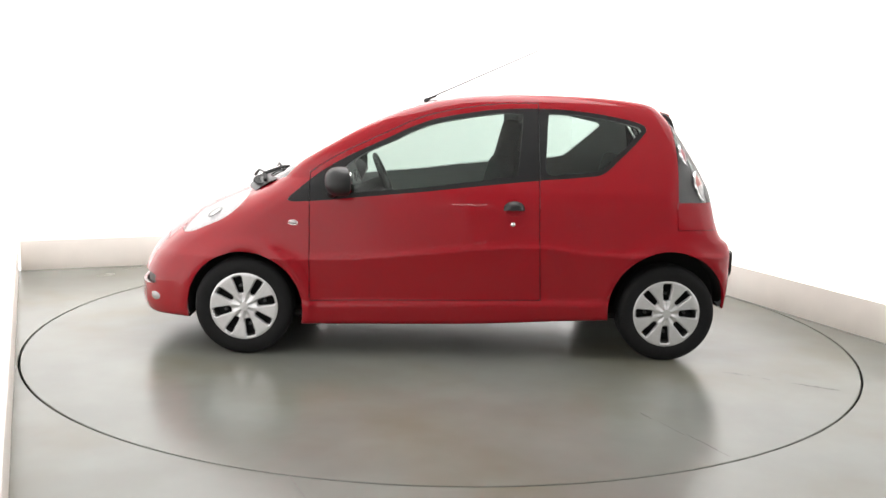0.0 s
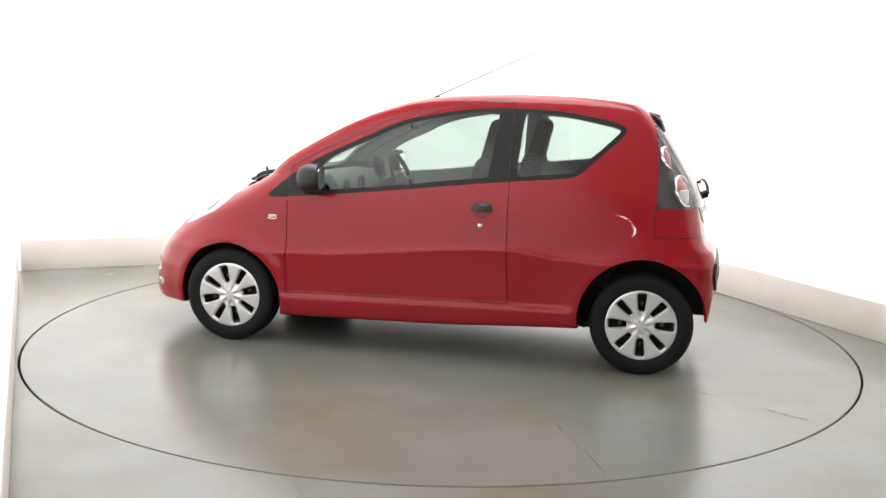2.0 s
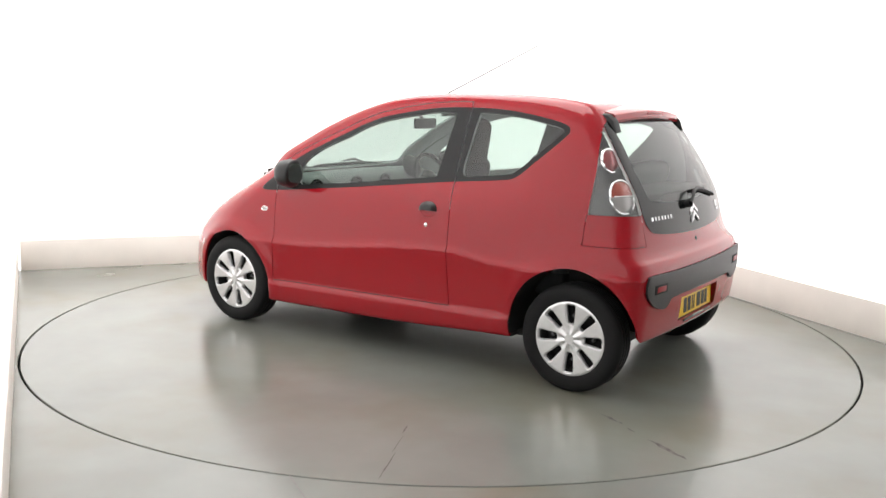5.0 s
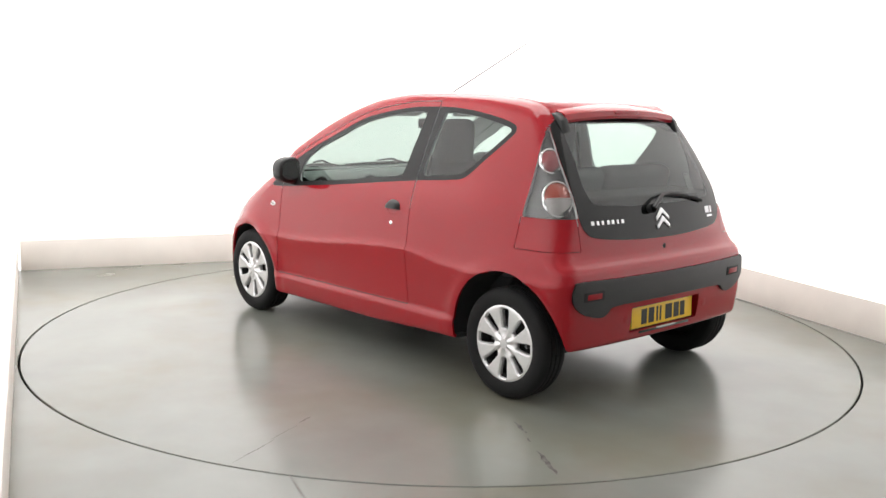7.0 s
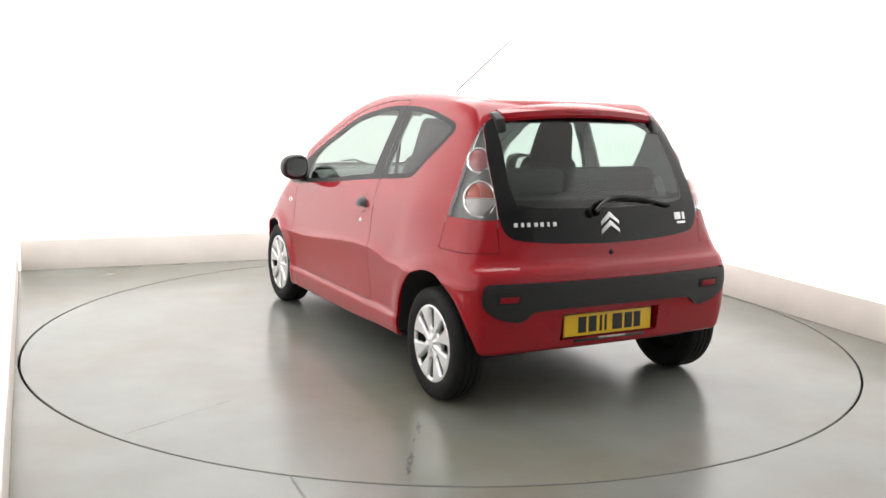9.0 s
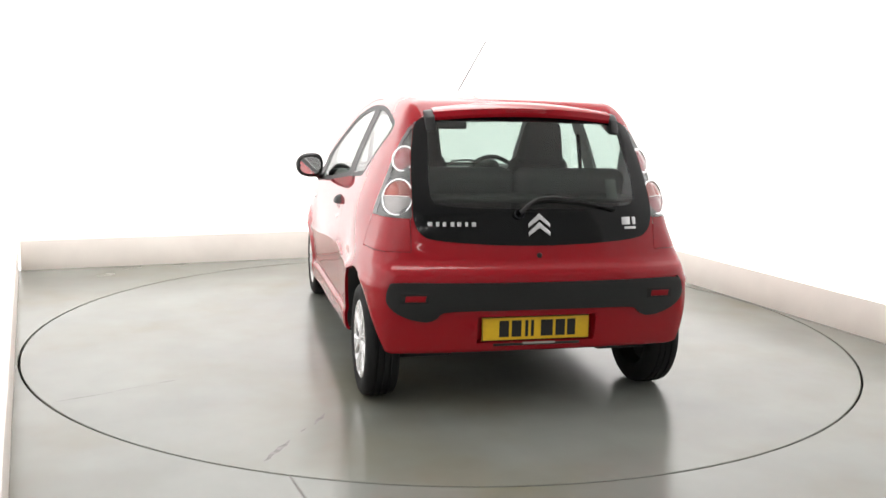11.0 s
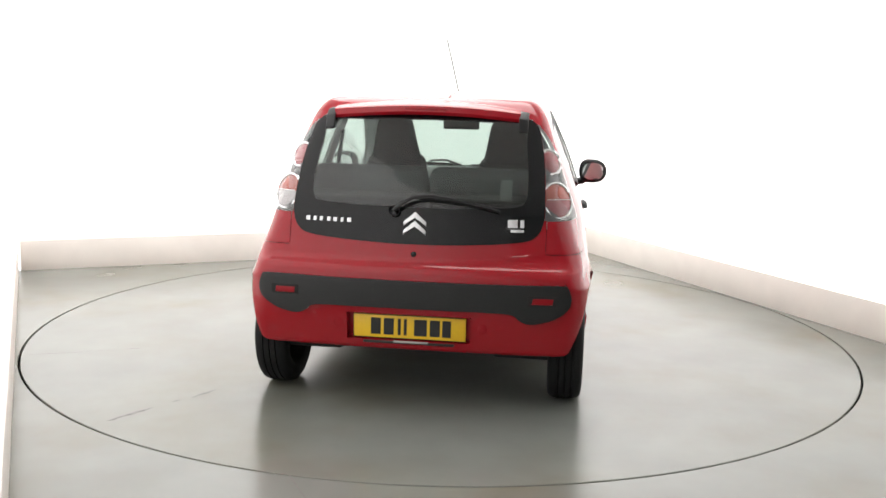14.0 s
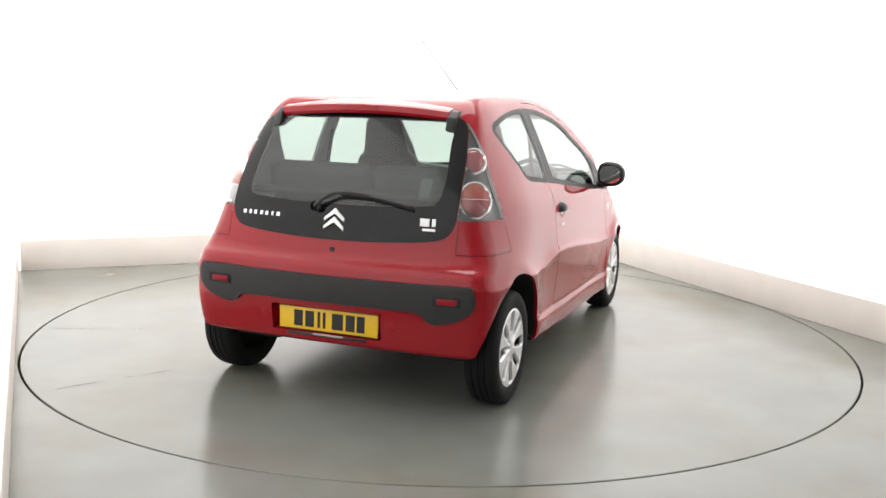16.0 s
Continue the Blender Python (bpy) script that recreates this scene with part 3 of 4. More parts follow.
        panel("headlamp_bed", (lab == "headlamp") & m, [BOWL, DARK], h, "silver headlamp reflector", out=-0.012, thick=0.004)
        t = panel("tail_lamp", (lab == "tail_lamp") & m, [CLEAR, INNER], car, "clear tail lamp cover with round lenses", out=0.003, thick=0.004, rim=False)
        panel("lamp_housing", (lab == "tail_lamp") & m, [LAMPBED, DARK], t, "smoked grey lamp housing", out=-0.022, thick=0.01)
        doors[sgn, "lamp"] = t
    return doors


doors = build_body()


# ---- wheels ----


def build_wheel(x, y, sgn, phase):
    w = new("wheel")
    w.parent = car
    w.location = (x, y, 0.295 if x > 0 else 0.2765)
    w.scale = (0.957, 1, 0.957)
    r, half = 0.283, 0.077
    tyre = [(0.190, -half * 0.9), (0.207, -half), (0.237, -half * 1.06), (0.262, -half * 1.0), (0.277, -half * 0.86), (r, -half * 0.6)]
    for g in (-0.030, 0.0, 0.030):
        tyre += [(r, g - 0.0045), (r - 0.007, g - 0.003), (r - 0.007, g + 0.003), (r, g + 0.0045)]
    tyre += [(r, half * 0.6), (0.277, half * 0.86), (0.262, half * 1.0), (0.237, half * 1.06), (0.207, half), (0.190, half * 0.9)]
    part("tyre", lathe(tyre, 64), RUBBER, w, "black rubber tyre")
    rim = [(0.197, -half * 0.9), (0.193, half * 0.8), (0.17, half * 0.75), (0.168, 0.0), (0.06, -0.01), (0.0005, -0.01)]
    part("rim", lathe([(a, sgn * b) for a, b in rim], 48), DARK, w, "black steel rim behind the wheel cover")
    f = sgn * half
    # moulded silver cover: a crowned disc with four wide and four narrow slots
    nr, na = 22, 192
    rad = np.concatenate([[0.0], np.linspace(0.012, 0.198, nr)])
    ang = np.arange(na) * 2 * math.pi / na
    v = np.array([(r_ * math.cos(t), 0.0, r_ * math.sin(t)) for r_ in rad[1:] for t in ang] + [(0.0, 0.0, 0.0)])
    q = []
    for i in range(nr - 1):
        for k in range(na):
            j = (k + 1) % na
            q += [(i * na + k, i * na + j, (i + 1) * na + j), (i * na + k, (i + 1) * na + j, (i + 1) * na + k)]
    q += [(nr * na, (k + 1) % na, k) for k in range(na)]
    q = np.array(q)

    def slots(p):
        out = np.full(len(p), 1.0)
        for k in range(8):
            t = radians(phase + 45 * k)
            u = p[:, 0] * math.cos(t) + p[:, 2] * math.sin(t)
            o = -p[:, 0] * math.sin(t) + p[:, 2] * math.cos(t)
            wide = (0.0225 if k % 2 == 0 else 0.0185) * np.clip(0.72 + 0.28 * (u - 0.075) / 0.06, 0.55, 1.1)
            c = np.stack([np.abs(u - 0.127) - 0.0405, np.abs(o) - wide + 0.009], 1)
            out = np.minimum(out, np.hypot(np.maximum(c[:, 0], 0), np.maximum(c[:, 1], 0)) + np.minimum(c.max(1), 0) - 0.009)
        return out

    v, q = cut(v, q, slots(v) - 0.007)
    v, q = cut(v, q, slots(v))
    mid = v[q].mean(1)
    q = q[slots(mid) > 0]
    d = slots(v)
    r_ = np.hypot(v[:, 0], v[:, 2])
    t = np.arctan2(v[:, 2], v[:, 0]) - radians(phase)
    h = curve(r_, [0.0, 0.028, 0.05, 0.085, 0.15, 0.182, 0.193, 0.198], [0.93, 0.935, 0.87, 0.90, 0.965, 0.975, 0.96, 0.90])
    h = h - 0.13 * np.clip(1 - d / 0.007, 0, 1) + 0.05 * np.cos(8 * t + math.pi) * np.clip((r_ - 0.02) / 0.02, 0, 1) * np.clip((0.10 - r_) / 0.04, 0, 1)
    v[:, 1] = f * h
    e = np.concatenate([q[:, [0, 1]], q[:, [1, 2]], q[:, [2, 0]]])
    _, inv, cnt = np.unique(np.sort(e, 1), axis=0, return_inverse=True, return_counts=True)
    e = e[cnt[inv.ravel()] == 1]
    n0 = len(v)
    low = v.copy()
    low[:, 1] = f * (h - 0.22)
    m = len(e)
    walls = np.concatenate([v[e[:, 0]], v[e[:, 1]], low[e[:, 1]], low[e[:, 0]]])
    k = np.arange(m) + n0
    q2 = np.concatenate([q, np.stack([k, k + 3 * m, k + m], 1), np.stack([k + m, k + 3 * m, k + 2 * m], 1)])
    if sgn < 0:
        q2 = q2[:, ::-1]
    pmesh("wheel_cover", np.concatenate([v, walls]), q2, SILVER, w, "silver wheel cover with eight slots")
    part("hub_badge", lathe([(0.026, f * 0.925), (0.025, f * 0.965), (0.0005, f * 0.975)], 24), SILVER, w)
    for k in range(4):
        a = radians(phase) + k * math.pi / 2
        part("bolt", lathe([(0.009, f * 0.1), (0.009, f * 0.45), (0.0005, f * 0.47)], 10, at=(0.115 * math.cos(a), 0, 0.115 * math.sin(a))), LAMPBED, w)
    return w


for x, ph in ((1.17, -13), (-1.17, 0)):
    for sgn in (1, -1):
        build_wheel(x, sgn * 0.703, sgn, ph)
        rr = 0.322 if x > 0 else 0.335
        cz, steps, bm = (0.283 if x > 0 else 0.296), 40, bmesh.new()
        rows = []
        for k in range(steps + 1):
            a = radians((-12 + 212 * k / steps) if x > 0 else (-20 + 200 * k / steps))
            px, pz = x + (rr + 0.003) * math.cos(a), cz + (rr + 0.003) * math.sin(a)
            ys = np.linspace(0.40, 0.85, 91)
            ok = field(np.stack([np.full(91, px), ys, np.full(91, pz)], 1)) < -0.012
            edge = max(float(ys[ok].max()) if ok.any() else 0.5, 0.5)
            rows.append([bm.verts.new((px, sgn * edge, pz)), bm.verts.new((px, sgn * 0.52, pz)), bm.verts.new((x + 0.05 * math.cos(a), sgn * 0.50, cz + 0.05 * math.sin(a)))])
        for p, q in zip(rows, rows[1:]):
            for i in range(2):
                bm.faces.new((p[i], p[i + 1], q[i + 1], q[i]))
        part("wheel_arch_liner", bm, DARK, car, "black wheel arch liner")


def motions():
    rows = [(t, pose(0, 0, 0, 0, 0, 181.578 - 7.0684 * t)) for t in range(17)]
    walk(turntable, rows)
    # slight nose-down tilt and drop, fitted to the camera's view
    view_tilt = pose(-1.5, 0, -0.003, 0, 0.45, 0) @ pose(1.5, 0, 0)
    walk(car, [(t, m @ pose(-0.0628, -0.0679, 0) @ view_tilt) for t, m in rows])

# ---- car details ----


def hit(origin, way, reach=1.2):
    """Where a ray from outside meets the car's skin, and the normal there."""
    o, w = np.array(origin, float), np.array(way, float)
    w = w / np.linalg.norm(w)
    d = np.linspace(0, reach, 600)
    v = field(o + d[:, None] * w)
    i = int((v < 0).argmax())
    a, b = d[max(i - 1, 0)], d[i]
    for _ in range(30):
        m = (a + b) / 2
        if field((o + m * w)[None])[0] < 0:
            b = m
        else:
            a = m
    p = o + b * w
    return Vector(p), Vector(gradient(p[None])[0])


def rear_at(y, z):
    return hit((-2.1, y, z), (1, 0, 0))


def side_at(x, z, sgn=1):
    return hit((x, sgn * 1.2, z), (0, -sgn, 0))


def facing(p, n, up=(0, 0, 1), out=0.0):
    """A frame on the skin: local x to the right, y up, z outwards."""
    n = Vector(n).normalized()
    r = Vector(up).cross(n).normalized()
    u = n.cross(r)
    m = Matrix((r, u, n)).transposed().to_4x4()
    return Matrix.Translation(Vector(p) + n * out) @ m


def dome(m, radius, height, rings=6, steps=28, sy=1.0, half=None):
    """A shallow round lens in a frame; half: keep the upper (+1) or lower (-1) half."""
    bm = bmesh.new()
    grid = []
    for i in range(rings + 1):
        r = radius * i / rings
        z = height * (1 - (i / rings) ** 2)
        grid.append([bm.verts.new(m @ Vector((r * math.cos(a), r * sy * math.sin(a), z))) for a in (2 * math.pi * k / steps for k in range(steps))])
    for a, b in zip(grid, grid[1:]):
        for k in range(steps):
            bm.faces.new((a[k], a[(k + 1) % steps], b[(k + 1) % steps], b[k]))
    bmesh.ops.remove_doubles(bm, verts=bm.verts, dist=1e-6)
    if half:
        bmesh.ops.bisect_plane(bm, geom=bm.verts[:] + bm.edges[:] + bm.faces[:], plane_co=m.translation, plane_no=m.to_3x3() @ Vector((0, half, 0)), clear_inner=True)
    return bm


def ring(m, radius, thick, steps=32, sy=1.0):
    pts = [m @ Vector((radius * math.cos(a), radius * sy * math.sin(a), 0)) for a in (2 * math.pi * k / steps for k in range(steps + 1))]
    return tube(pts, thick, 6)


def tail_lenses(sgn):
    lamp = doors[sgn, "lamp"]
    p, n = rear_at(sgn * 0.600, 1.155)
    n = (n + Vector((-0.5, 0, 0))).normalized()
    m = facing(p, n, out=-0.018)
    part("upper_lens", dome(m, 0.048, 0.016, sy=1.2), LENSDUSK, lamp, "round dusky red brake lens")
    part("lens_ring", ring(m, 0.050, 0.0075, sy=1.2), CHROME, lamp, "chrome lens ring")
    p, n = rear_at(sgn * 0.642, 0.985)
    n = (n + Vector((-0.5, 0, 0))).normalized()
    m = facing(p, n, out=-0.018)
    part("lower_lens", dome(m, 0.067, 0.020, sy=1.18, half=1), LENSAMB, lamp, "pale amber upper half of the round lens")
    part("lower_lens", dome(m, 0.067, 0.020, sy=1.18, half=-1), LENSWHITE if sgn > 0 else LENSDUSK, lamp, "pale reversing lens" if sgn > 0 else "red fog lens")
    part("lens_ring", ring(m, 0.071, 0.006, sy=1.18), CHROME, lamp, "chrome lens ring")
    part("lens_bar", tube([m @ Vector((-0.062, 0, 0.021)), m @ Vector((0, 0, 0.024)), m @ Vector((0.062, 0, 0.021))], 0.002, 6), CHROME, lamp)


for sgn in (1, -1):
    tail_lenses(sgn)


def build_spoiler():
    bm = bmesh.new()
    rows = []
    for k in range(25):
        y = -0.445 + 0.89 * k / 24
        drop = 0.13 * y * y
        bow = 0.16 * y * y
        end = 1
        prof = [(-0.98, 1.440), (-1.10, 1.427), (-1.19, 1.411), (-1.236, 1.399), (-1.246, 1.392), (-1.251, 1.366), (-1.241, 1.352), (-1.20, 1.354), (-1.08, 1.385)]
        rows.append([bm.verts.new((x + bow, y, 1.385 + (z - 1.385) * end - drop)) for x, z in prof])
    for p, q in zip(rows, rows[1:]):
        for i in range(len(p)):
            j = (i + 1) % len(p)
            bm.faces.new((p[i], p[j], q[j], q[i]))
    bm.faces.new(rows[0])
    bm.faces.new(rows[-1])
    s = part("spoiler", bm, RED, car, "red roof spoiler over the rear window")
    part("brake_light", box(0.010, 0.20, 0.012, (-1.246, 0, 1.378), 0.003), LENSRED, s, "dark red high-level brake light strip")
    for sgn in (1, -1):
        y = sgn * 0.462
        bm = bmesh.new()
        prof = [(-1.10, 1.398), (-1.24, 1.374), (-1.275, 1.345), (-1.297, 1.285), (-1.262, 1.275), (-1.12, 1.33)]
        lo = [bm.verts.new((x + 0.045, y - sgn * 0.022, z)) for x, z in prof]
        hi = [bm.verts.new((x + 0.055, y + sgn * 0.022, z - 0.006)) for x, z in prof]
        bm.faces.new(lo)
        bm.faces.new(hi)
        for i in range(len(prof)):
            j = (i + 1) % len(prof)
            bm.faces.new((lo[i], lo[j], hi[j], hi[i]))
        bmesh.ops.bevel(bm, geom=bm.edges[:], offset=0.004, segments=2, profile=0.5, affect="EDGES")
        part("hinge_cover", bm, PLASTIC, s, "black plastic hinge cover")


build_spoiler()


def build_mirror(sgn):
    d = doors[sgn]
    base = side_at(0.665, 0.93, sgn)[0]
    p = Vector((0.622, sgn * 0.846, 0.995))
    stalk = [base + Vector((0.03, -sgn * 0.01, -0.01)), base + Vector((0.02, sgn * 0.03, -0.008)), p + Vector((0.02, -sgn * 0.03, -0.045))]
    bm = tube(stalk, 0.024, 12, 0.85)
    m = part("mirror", bm, PLASTIC, d, "black plastic door mirror arm")
    bm = bmesh.new()
    bmesh.ops.create_uvsphere(bm, u_segments=32, v_segments=20, radius=1.0)
    for v in bm.verts:
        x, y, z = v.co
        e = 0.80
        f = lambda a: math.copysign(abs(a) ** e, a)
        # flat open back, rounded nose
        nx = f(x) * 0.085 if x > 0 else -0.050 * abs(x) ** 0.25
        v.co = p + Vector((nx + 0.01 - 0.02 * y * sgn, f(y) * 0.090, f(z) * 0.078 * (1 - 0.12 * y * sgn)))
    part("mirror_shell", bm, PLASTIC, m, "rounded black mirror shell")
    frame_m = facing(p + Vector((-0.0400, 0, 0)), Vector((-1, -sgn * 0.07, 0.0)), out=0.001)
    outl = [(0.068 * math.copysign(abs(math.cos(a)) ** 0.8, math.cos(a)), 0.056 * math.copysign(abs(math.sin(a)) ** 0.8, math.sin(a))) for a in (2 * math.pi * k / 32 for k in range(32))]
    part("mirror_glass", prism(outl, 0.004, frame_m), MIRROR, m, "mirror glass")


def build_door_fittings(sgn):
    d = doors[sgn]
    # arched black flap over a shallow red finger cup, lock below
    p, n = side_at(-0.306, 0.843, sgn)
    m = facing(p, n)
    bm = bmesh.new()
    k, rows = 24, []
    for i in range(7):
        u = i / 6
        z = 0.030 * (1 - u ** 3)
        rows.append([bm.verts.new(m @ Vector((0.058 * (0.25 + 0.75 * u) * math.cos(math.pi * j / k), 0.052 * (0.25 + 0.75 * u) * math.sin(math.pi * j / k) ** 0.75, z))) for j in range(k + 1)])
    for a, b in zip(rows, rows[1:]):
        for j in range(k):
            bm.faces.new((a[j], a[j + 1], b[j + 1], b[j]))
    bm.faces.new(rows[0])
    bm.faces.new([r[0] for r in rows] + [r[-1] for r in reversed(rows)])
    part("handle", bm, PLASTIC, d, "black arched door handle flap")
    part("finger_cup", ring(facing(p - Vector((0, 0, 0.004)), n, out=-0.003), 0.046, 0.006, 28, 0.55), RED, d, "red finger cup under the handle")
    p, n = side_at(-0.300, 0.768, sgn)
    m = facing(p, n, out=-0.001)
    part("lock", dome(m, 0.013, 0.006, 4, 20), CHROME, d, "round chrome lock cylinder")


def build_flasher(sgn):
    p, n = side_at(0.896, 0.764, sgn)
    m = facing(p, n, out=-0.002)
    part("side_repeater", dome(m, 0.024, 0.009, 4, 24, sy=0.5), LENSWHITE, car, "small pale oval indicator repeater")
    part("repeater_rim", ring(facing(p, n, out=0.0), 0.025, 0.0022, 24, 0.52), CHROME, car)


for sgn in (1, -1):
    build_mirror(sgn)
    build_door_fittings(sgn)
    build_flasher(sgn)


def build_rear_fittings():
    # number plate with unreadable bars
    p, n = rear_at(0.010, 0.395)
    m = facing((p.x + 0.030, 0.010, 0.392), Vector((-1, 0, 0.02)))
    plate = part("number_plate", prism([(-0.26, -0.0555), (0.26, -0.0555), (0.26, 0.0555), (-0.26, 0.0555)], 0.006, m, 0.002), YELLOW, car, "yellow rear number plate")
    for k, (x, wd) in enumerate(((-0.155, 0.046), (-0.095, 0.046), (-0.046, 0.014), (-0.018, 0.014), (0.052, 0.058), (0.118, 0.046), (0.172, 0.040))):
        part("bar", prism([(x - wd / 2, -0.038), (x + wd / 2, -0.038), (x + wd / 2, 0.038), (x - wd / 2, 0.038)], 0.0075, m), BLACKINK, plate)
    part("plate_edge", tube([m @ Vector(q) for q in ((-0.258, -0.0535, 0.006), (0.258, -0.0535, 0.006), (0.258, 0.0535, 0.006), (-0.258, 0.0535, 0.006), (-0.258, -0.0535, 0.006))], 0.0018, 5), BLACKINK, plate)
    part("plate_bracket", box(0.03, 0.42, 0.012, (p.x + 0.020, 0.01, 0.3225), 0.003), PLASTIC, car, "black plate bracket")
    part("plate_lamp", box(0.016, 0.16, 0.010, (p.x + 0.012, 0.0, 0.3265), 0.003), LENSWHITE, car, "pale plate lamp strip")
    # reflectors in the black strip
    for sgn in (1, -1):
        p, n = rear_at(sgn * 0.587, 0.548)
        m = facing(p, n, out=0.010)
        part("reflector_bezel", prism([(-0.064, -0.022), (0.064, -0.022), (0.064, 0.022), (-0.064, 0.022)], 0.006, m, 0.002), DARK, car, "black reflector pocket")
        part("reflector", prism([(-0.046, -0.014), (0.046, -0.014), (0.050, 0.013), (-0.042, 0.013)], 0.0075, m, 0.002), LENSRED, car, "red rear reflector")
    # tow eye covers beside the plate
    for y in (0.335, -0.325):
        p, n = rear_at(y, 0.405)
        part("tow_eye_cover", dome(facing(p, n, out=-0.002), 0.032, 0.004, 4, 24), RED, car)
    p, n = rear_at(0.0, 0.728)
    part("tailgate_lock", dome(facing(p, n, out=-0.002), 0.016, 0.006, 4, 20), DARK, car, "round black tailgate lock")
    # badge: two plain bent silver bars
    p, n = rear_at(0.0, 0.872)
    m = facing(p, n, out=0.002)
    for dy in (0.0, -0.040):
        top = [(-0.052, dy), (0, dy + 0.046), (0.052, dy), (0.052, dy - 0.020), (0, dy + 0.022), (-0.052, dy - 0.020)]
        part("badge_bar", prism(top, 0.008, m, 0.003), BADGE, car, "chrome bent bar of the badge")
    # lettering left as plain silver bars
    for k in range(7):
        y = 0.505 - 0.033 * k
        p, n = rear_at(y, 0.868)
        part("badge_mark", prism([(-0.010 + 0.003 * (k % 2), -0.010), (0.010 - 0.002 * (k % 3), -0.010), (0.010 - 0.002 * (k % 3), 0.010), (-0.010 + 0.003 * (k % 2), 0.010)], 0.003, facing(p, n, out=0.002), 0.001), BADGE, car)
    for y, w, h, z in ((-0.440, 0.022, 0.018, 0.878), (-0.482, 0.009, 0.018, 0.878), (-0.462, 0.030, 0.006, 0.846)):
        p, n = rear_at(y, z)
        part("badge_mark", prism([(-w, -h), (w, -h), (w, h), (-w, h)], 0.004, facing(p, n, out=0.002), 0.001), BADGE, car)
    # wiper
    pv, n = rear_at(0.095, 0.914)
    hub = part("rear_wiper", lathe([(0.024, 0.0), (0.022, 0.03), (0.0005, 0.036)], 20, "X", at=(0, 0, 0)), PLASTIC, car, "black rear wiper")
    hub.data.transform(facing(pv, n, out=0.034) @ pose(0, 0, 0, 0, 90, 0))
    line = []
    for y, z, o in ((0.095, 0.914, 0.034), (0.060, 0.942, 0.042), (0.01, 0.968, 0.042), (-0.07, 0.977, 0.036), (-0.17, 0.970, 0.028)):
        p, n = rear_at(y, z)
        line.append(p + n * o)
    part("wiper_arm", tube(line, 0.011, 8, 0.55), PLASTIC, hub)
    line = []
    for k in range(9):
        y = -0.02 - 0.36 * k / 8
        p, n = rear_at(y, 0.972 - 0.045 * (k / 8) ** 2)
        line.append(p + n * 0.013)
    part("wiper_blade", tube(line, 0.009, 6), RUBBER, hub)
    # exhaust and axle beam under the tail
    for sgn in (1, -1):
        part("suspension_arm", box(0.30, 0.28, 0.07, (-1.22, sgn * 0.50, 0.262), 0.02), DARK, car, "dark rear suspension arm")
    part("axle_beam", box(0.10, 1.0, 0.06, (-1.10, 0, 0.25), 0.02), DARK, car, "dark rear axle beam")


build_rear_fittings()


def build_front_fittings():
    p = Vector((0.175, 0, float(top_height(np.array([0.175]), np.array([0.0]))[0])))
    a = part("aerial", lathe([(0.022, -0.004), (0.020, 0.008), (0.009, 0.020), (0.0005, 0.024)], 16, "Z", at=p), PLASTIC, car, "thin black roof aerial")
    tip = Vector((-0.54, 0.0, 1.755))
    part("aerial_collar", tube([p + Vector((0, 0, 0.010)), p.lerp(tip, 0.085) + Vector((0, 0, 0.004))], 0.0095, 8, 0.6), PLASTIC, a)
    part("aerial_rod", tube([p + Vector((0, 0, 0.012)), p.lerp(tip, 0.5) + Vector((0, 0, 0.006)), tip], 0.0042, 6, 0.75), PLASTIC, a)
    # black cowl grille in the gutter under the windscreen, and the wipers on it
    bm = bmesh.new()
    rows = []
    for k in range(25):
        y = -0.60 + 1.2 * k / 24
        row = []
        for dx, up in ((0.075, 0.003), (0.045, 0.010), (0.0, 0.014), (-0.05, 0.008)):
            q, n = hit((1.165 - 0.32 * y * y + dx, y, 1.6), (0, 0, -1), 1.5)
            row.append(bm.verts.new(q + Vector((0, 0, up))))
        rows.append(row)
    for a_, b_ in zip(rows, rows[1:]):
        for i in range(3):
            bm.faces.new((a_[i], a_[i + 1], b_[i + 1], b_[i]))
    cowl = part("cowl", bm, PLASTIC, car, "black plastic cowl under the windscreen")
    for k in range(22):
        y = -0.55 + 1.1 * k / 21
        q, n = hit((1.165 - 0.32 * y * y + 0.03, y, 1.6), (0, 0, -1), 1.5)
        part("cowl_rib", box(0.055, 0.012, 0.012, q + Vector((0, 0, 0.014)), 0.003), PLASTIC, cowl)
    for y0, y1 in ((0.10, 0.55), (-0.50, 0.02)):
        ps = []
        for k in range(7):
            t = k / 6
            y = y0 + (y1 - y0) * t
            x = 1.175 - 0.30 * y * y - 0.015 - 0.02 * math.sin(math.pi * t)
            q, n = hit((x, y, 1.6), (0, 0, -1), 1.5)
            ps.append(q + n * 0.024)
        w = part("windscreen_wiper", tube(ps, 0.011, 6), RUBBER, car, "black windscreen wiper")
        part("wiper_arm", tube([ps[0] + Vector((0.05, 0, -0.004)), ps[0].lerp(ps[3], 0.5) + Vector((0.03, 0, 0.03)), ps[3] + Vector((0, 0, 0.018))], 0.010, 8, 0.6), PLASTIC, w)
    for sgn in (1, -1):
        q, n = side_at(1.70, 0.315, sgn)
        part("fog_lamp", dome(facing(q, n, out=-0.004), 0.050, 0.010, 5, 24, 0.6), LENSWHITE, car, "pale round fog lamp")
        q, n = side_at(1.36, 0.80, sgn)
        part("headlamp_bulb", dome(facing(q, n, out=-0.010), 0.040, 0.006, 5, 24), REFLECTOR, car, "round headlamp bowl")
        part("bulb_ring", ring(facing(q, n, out=-0.009), 0.042, 0.004, 28), LAMPBED, car)


build_front_fittings()


# ---- cabin ----


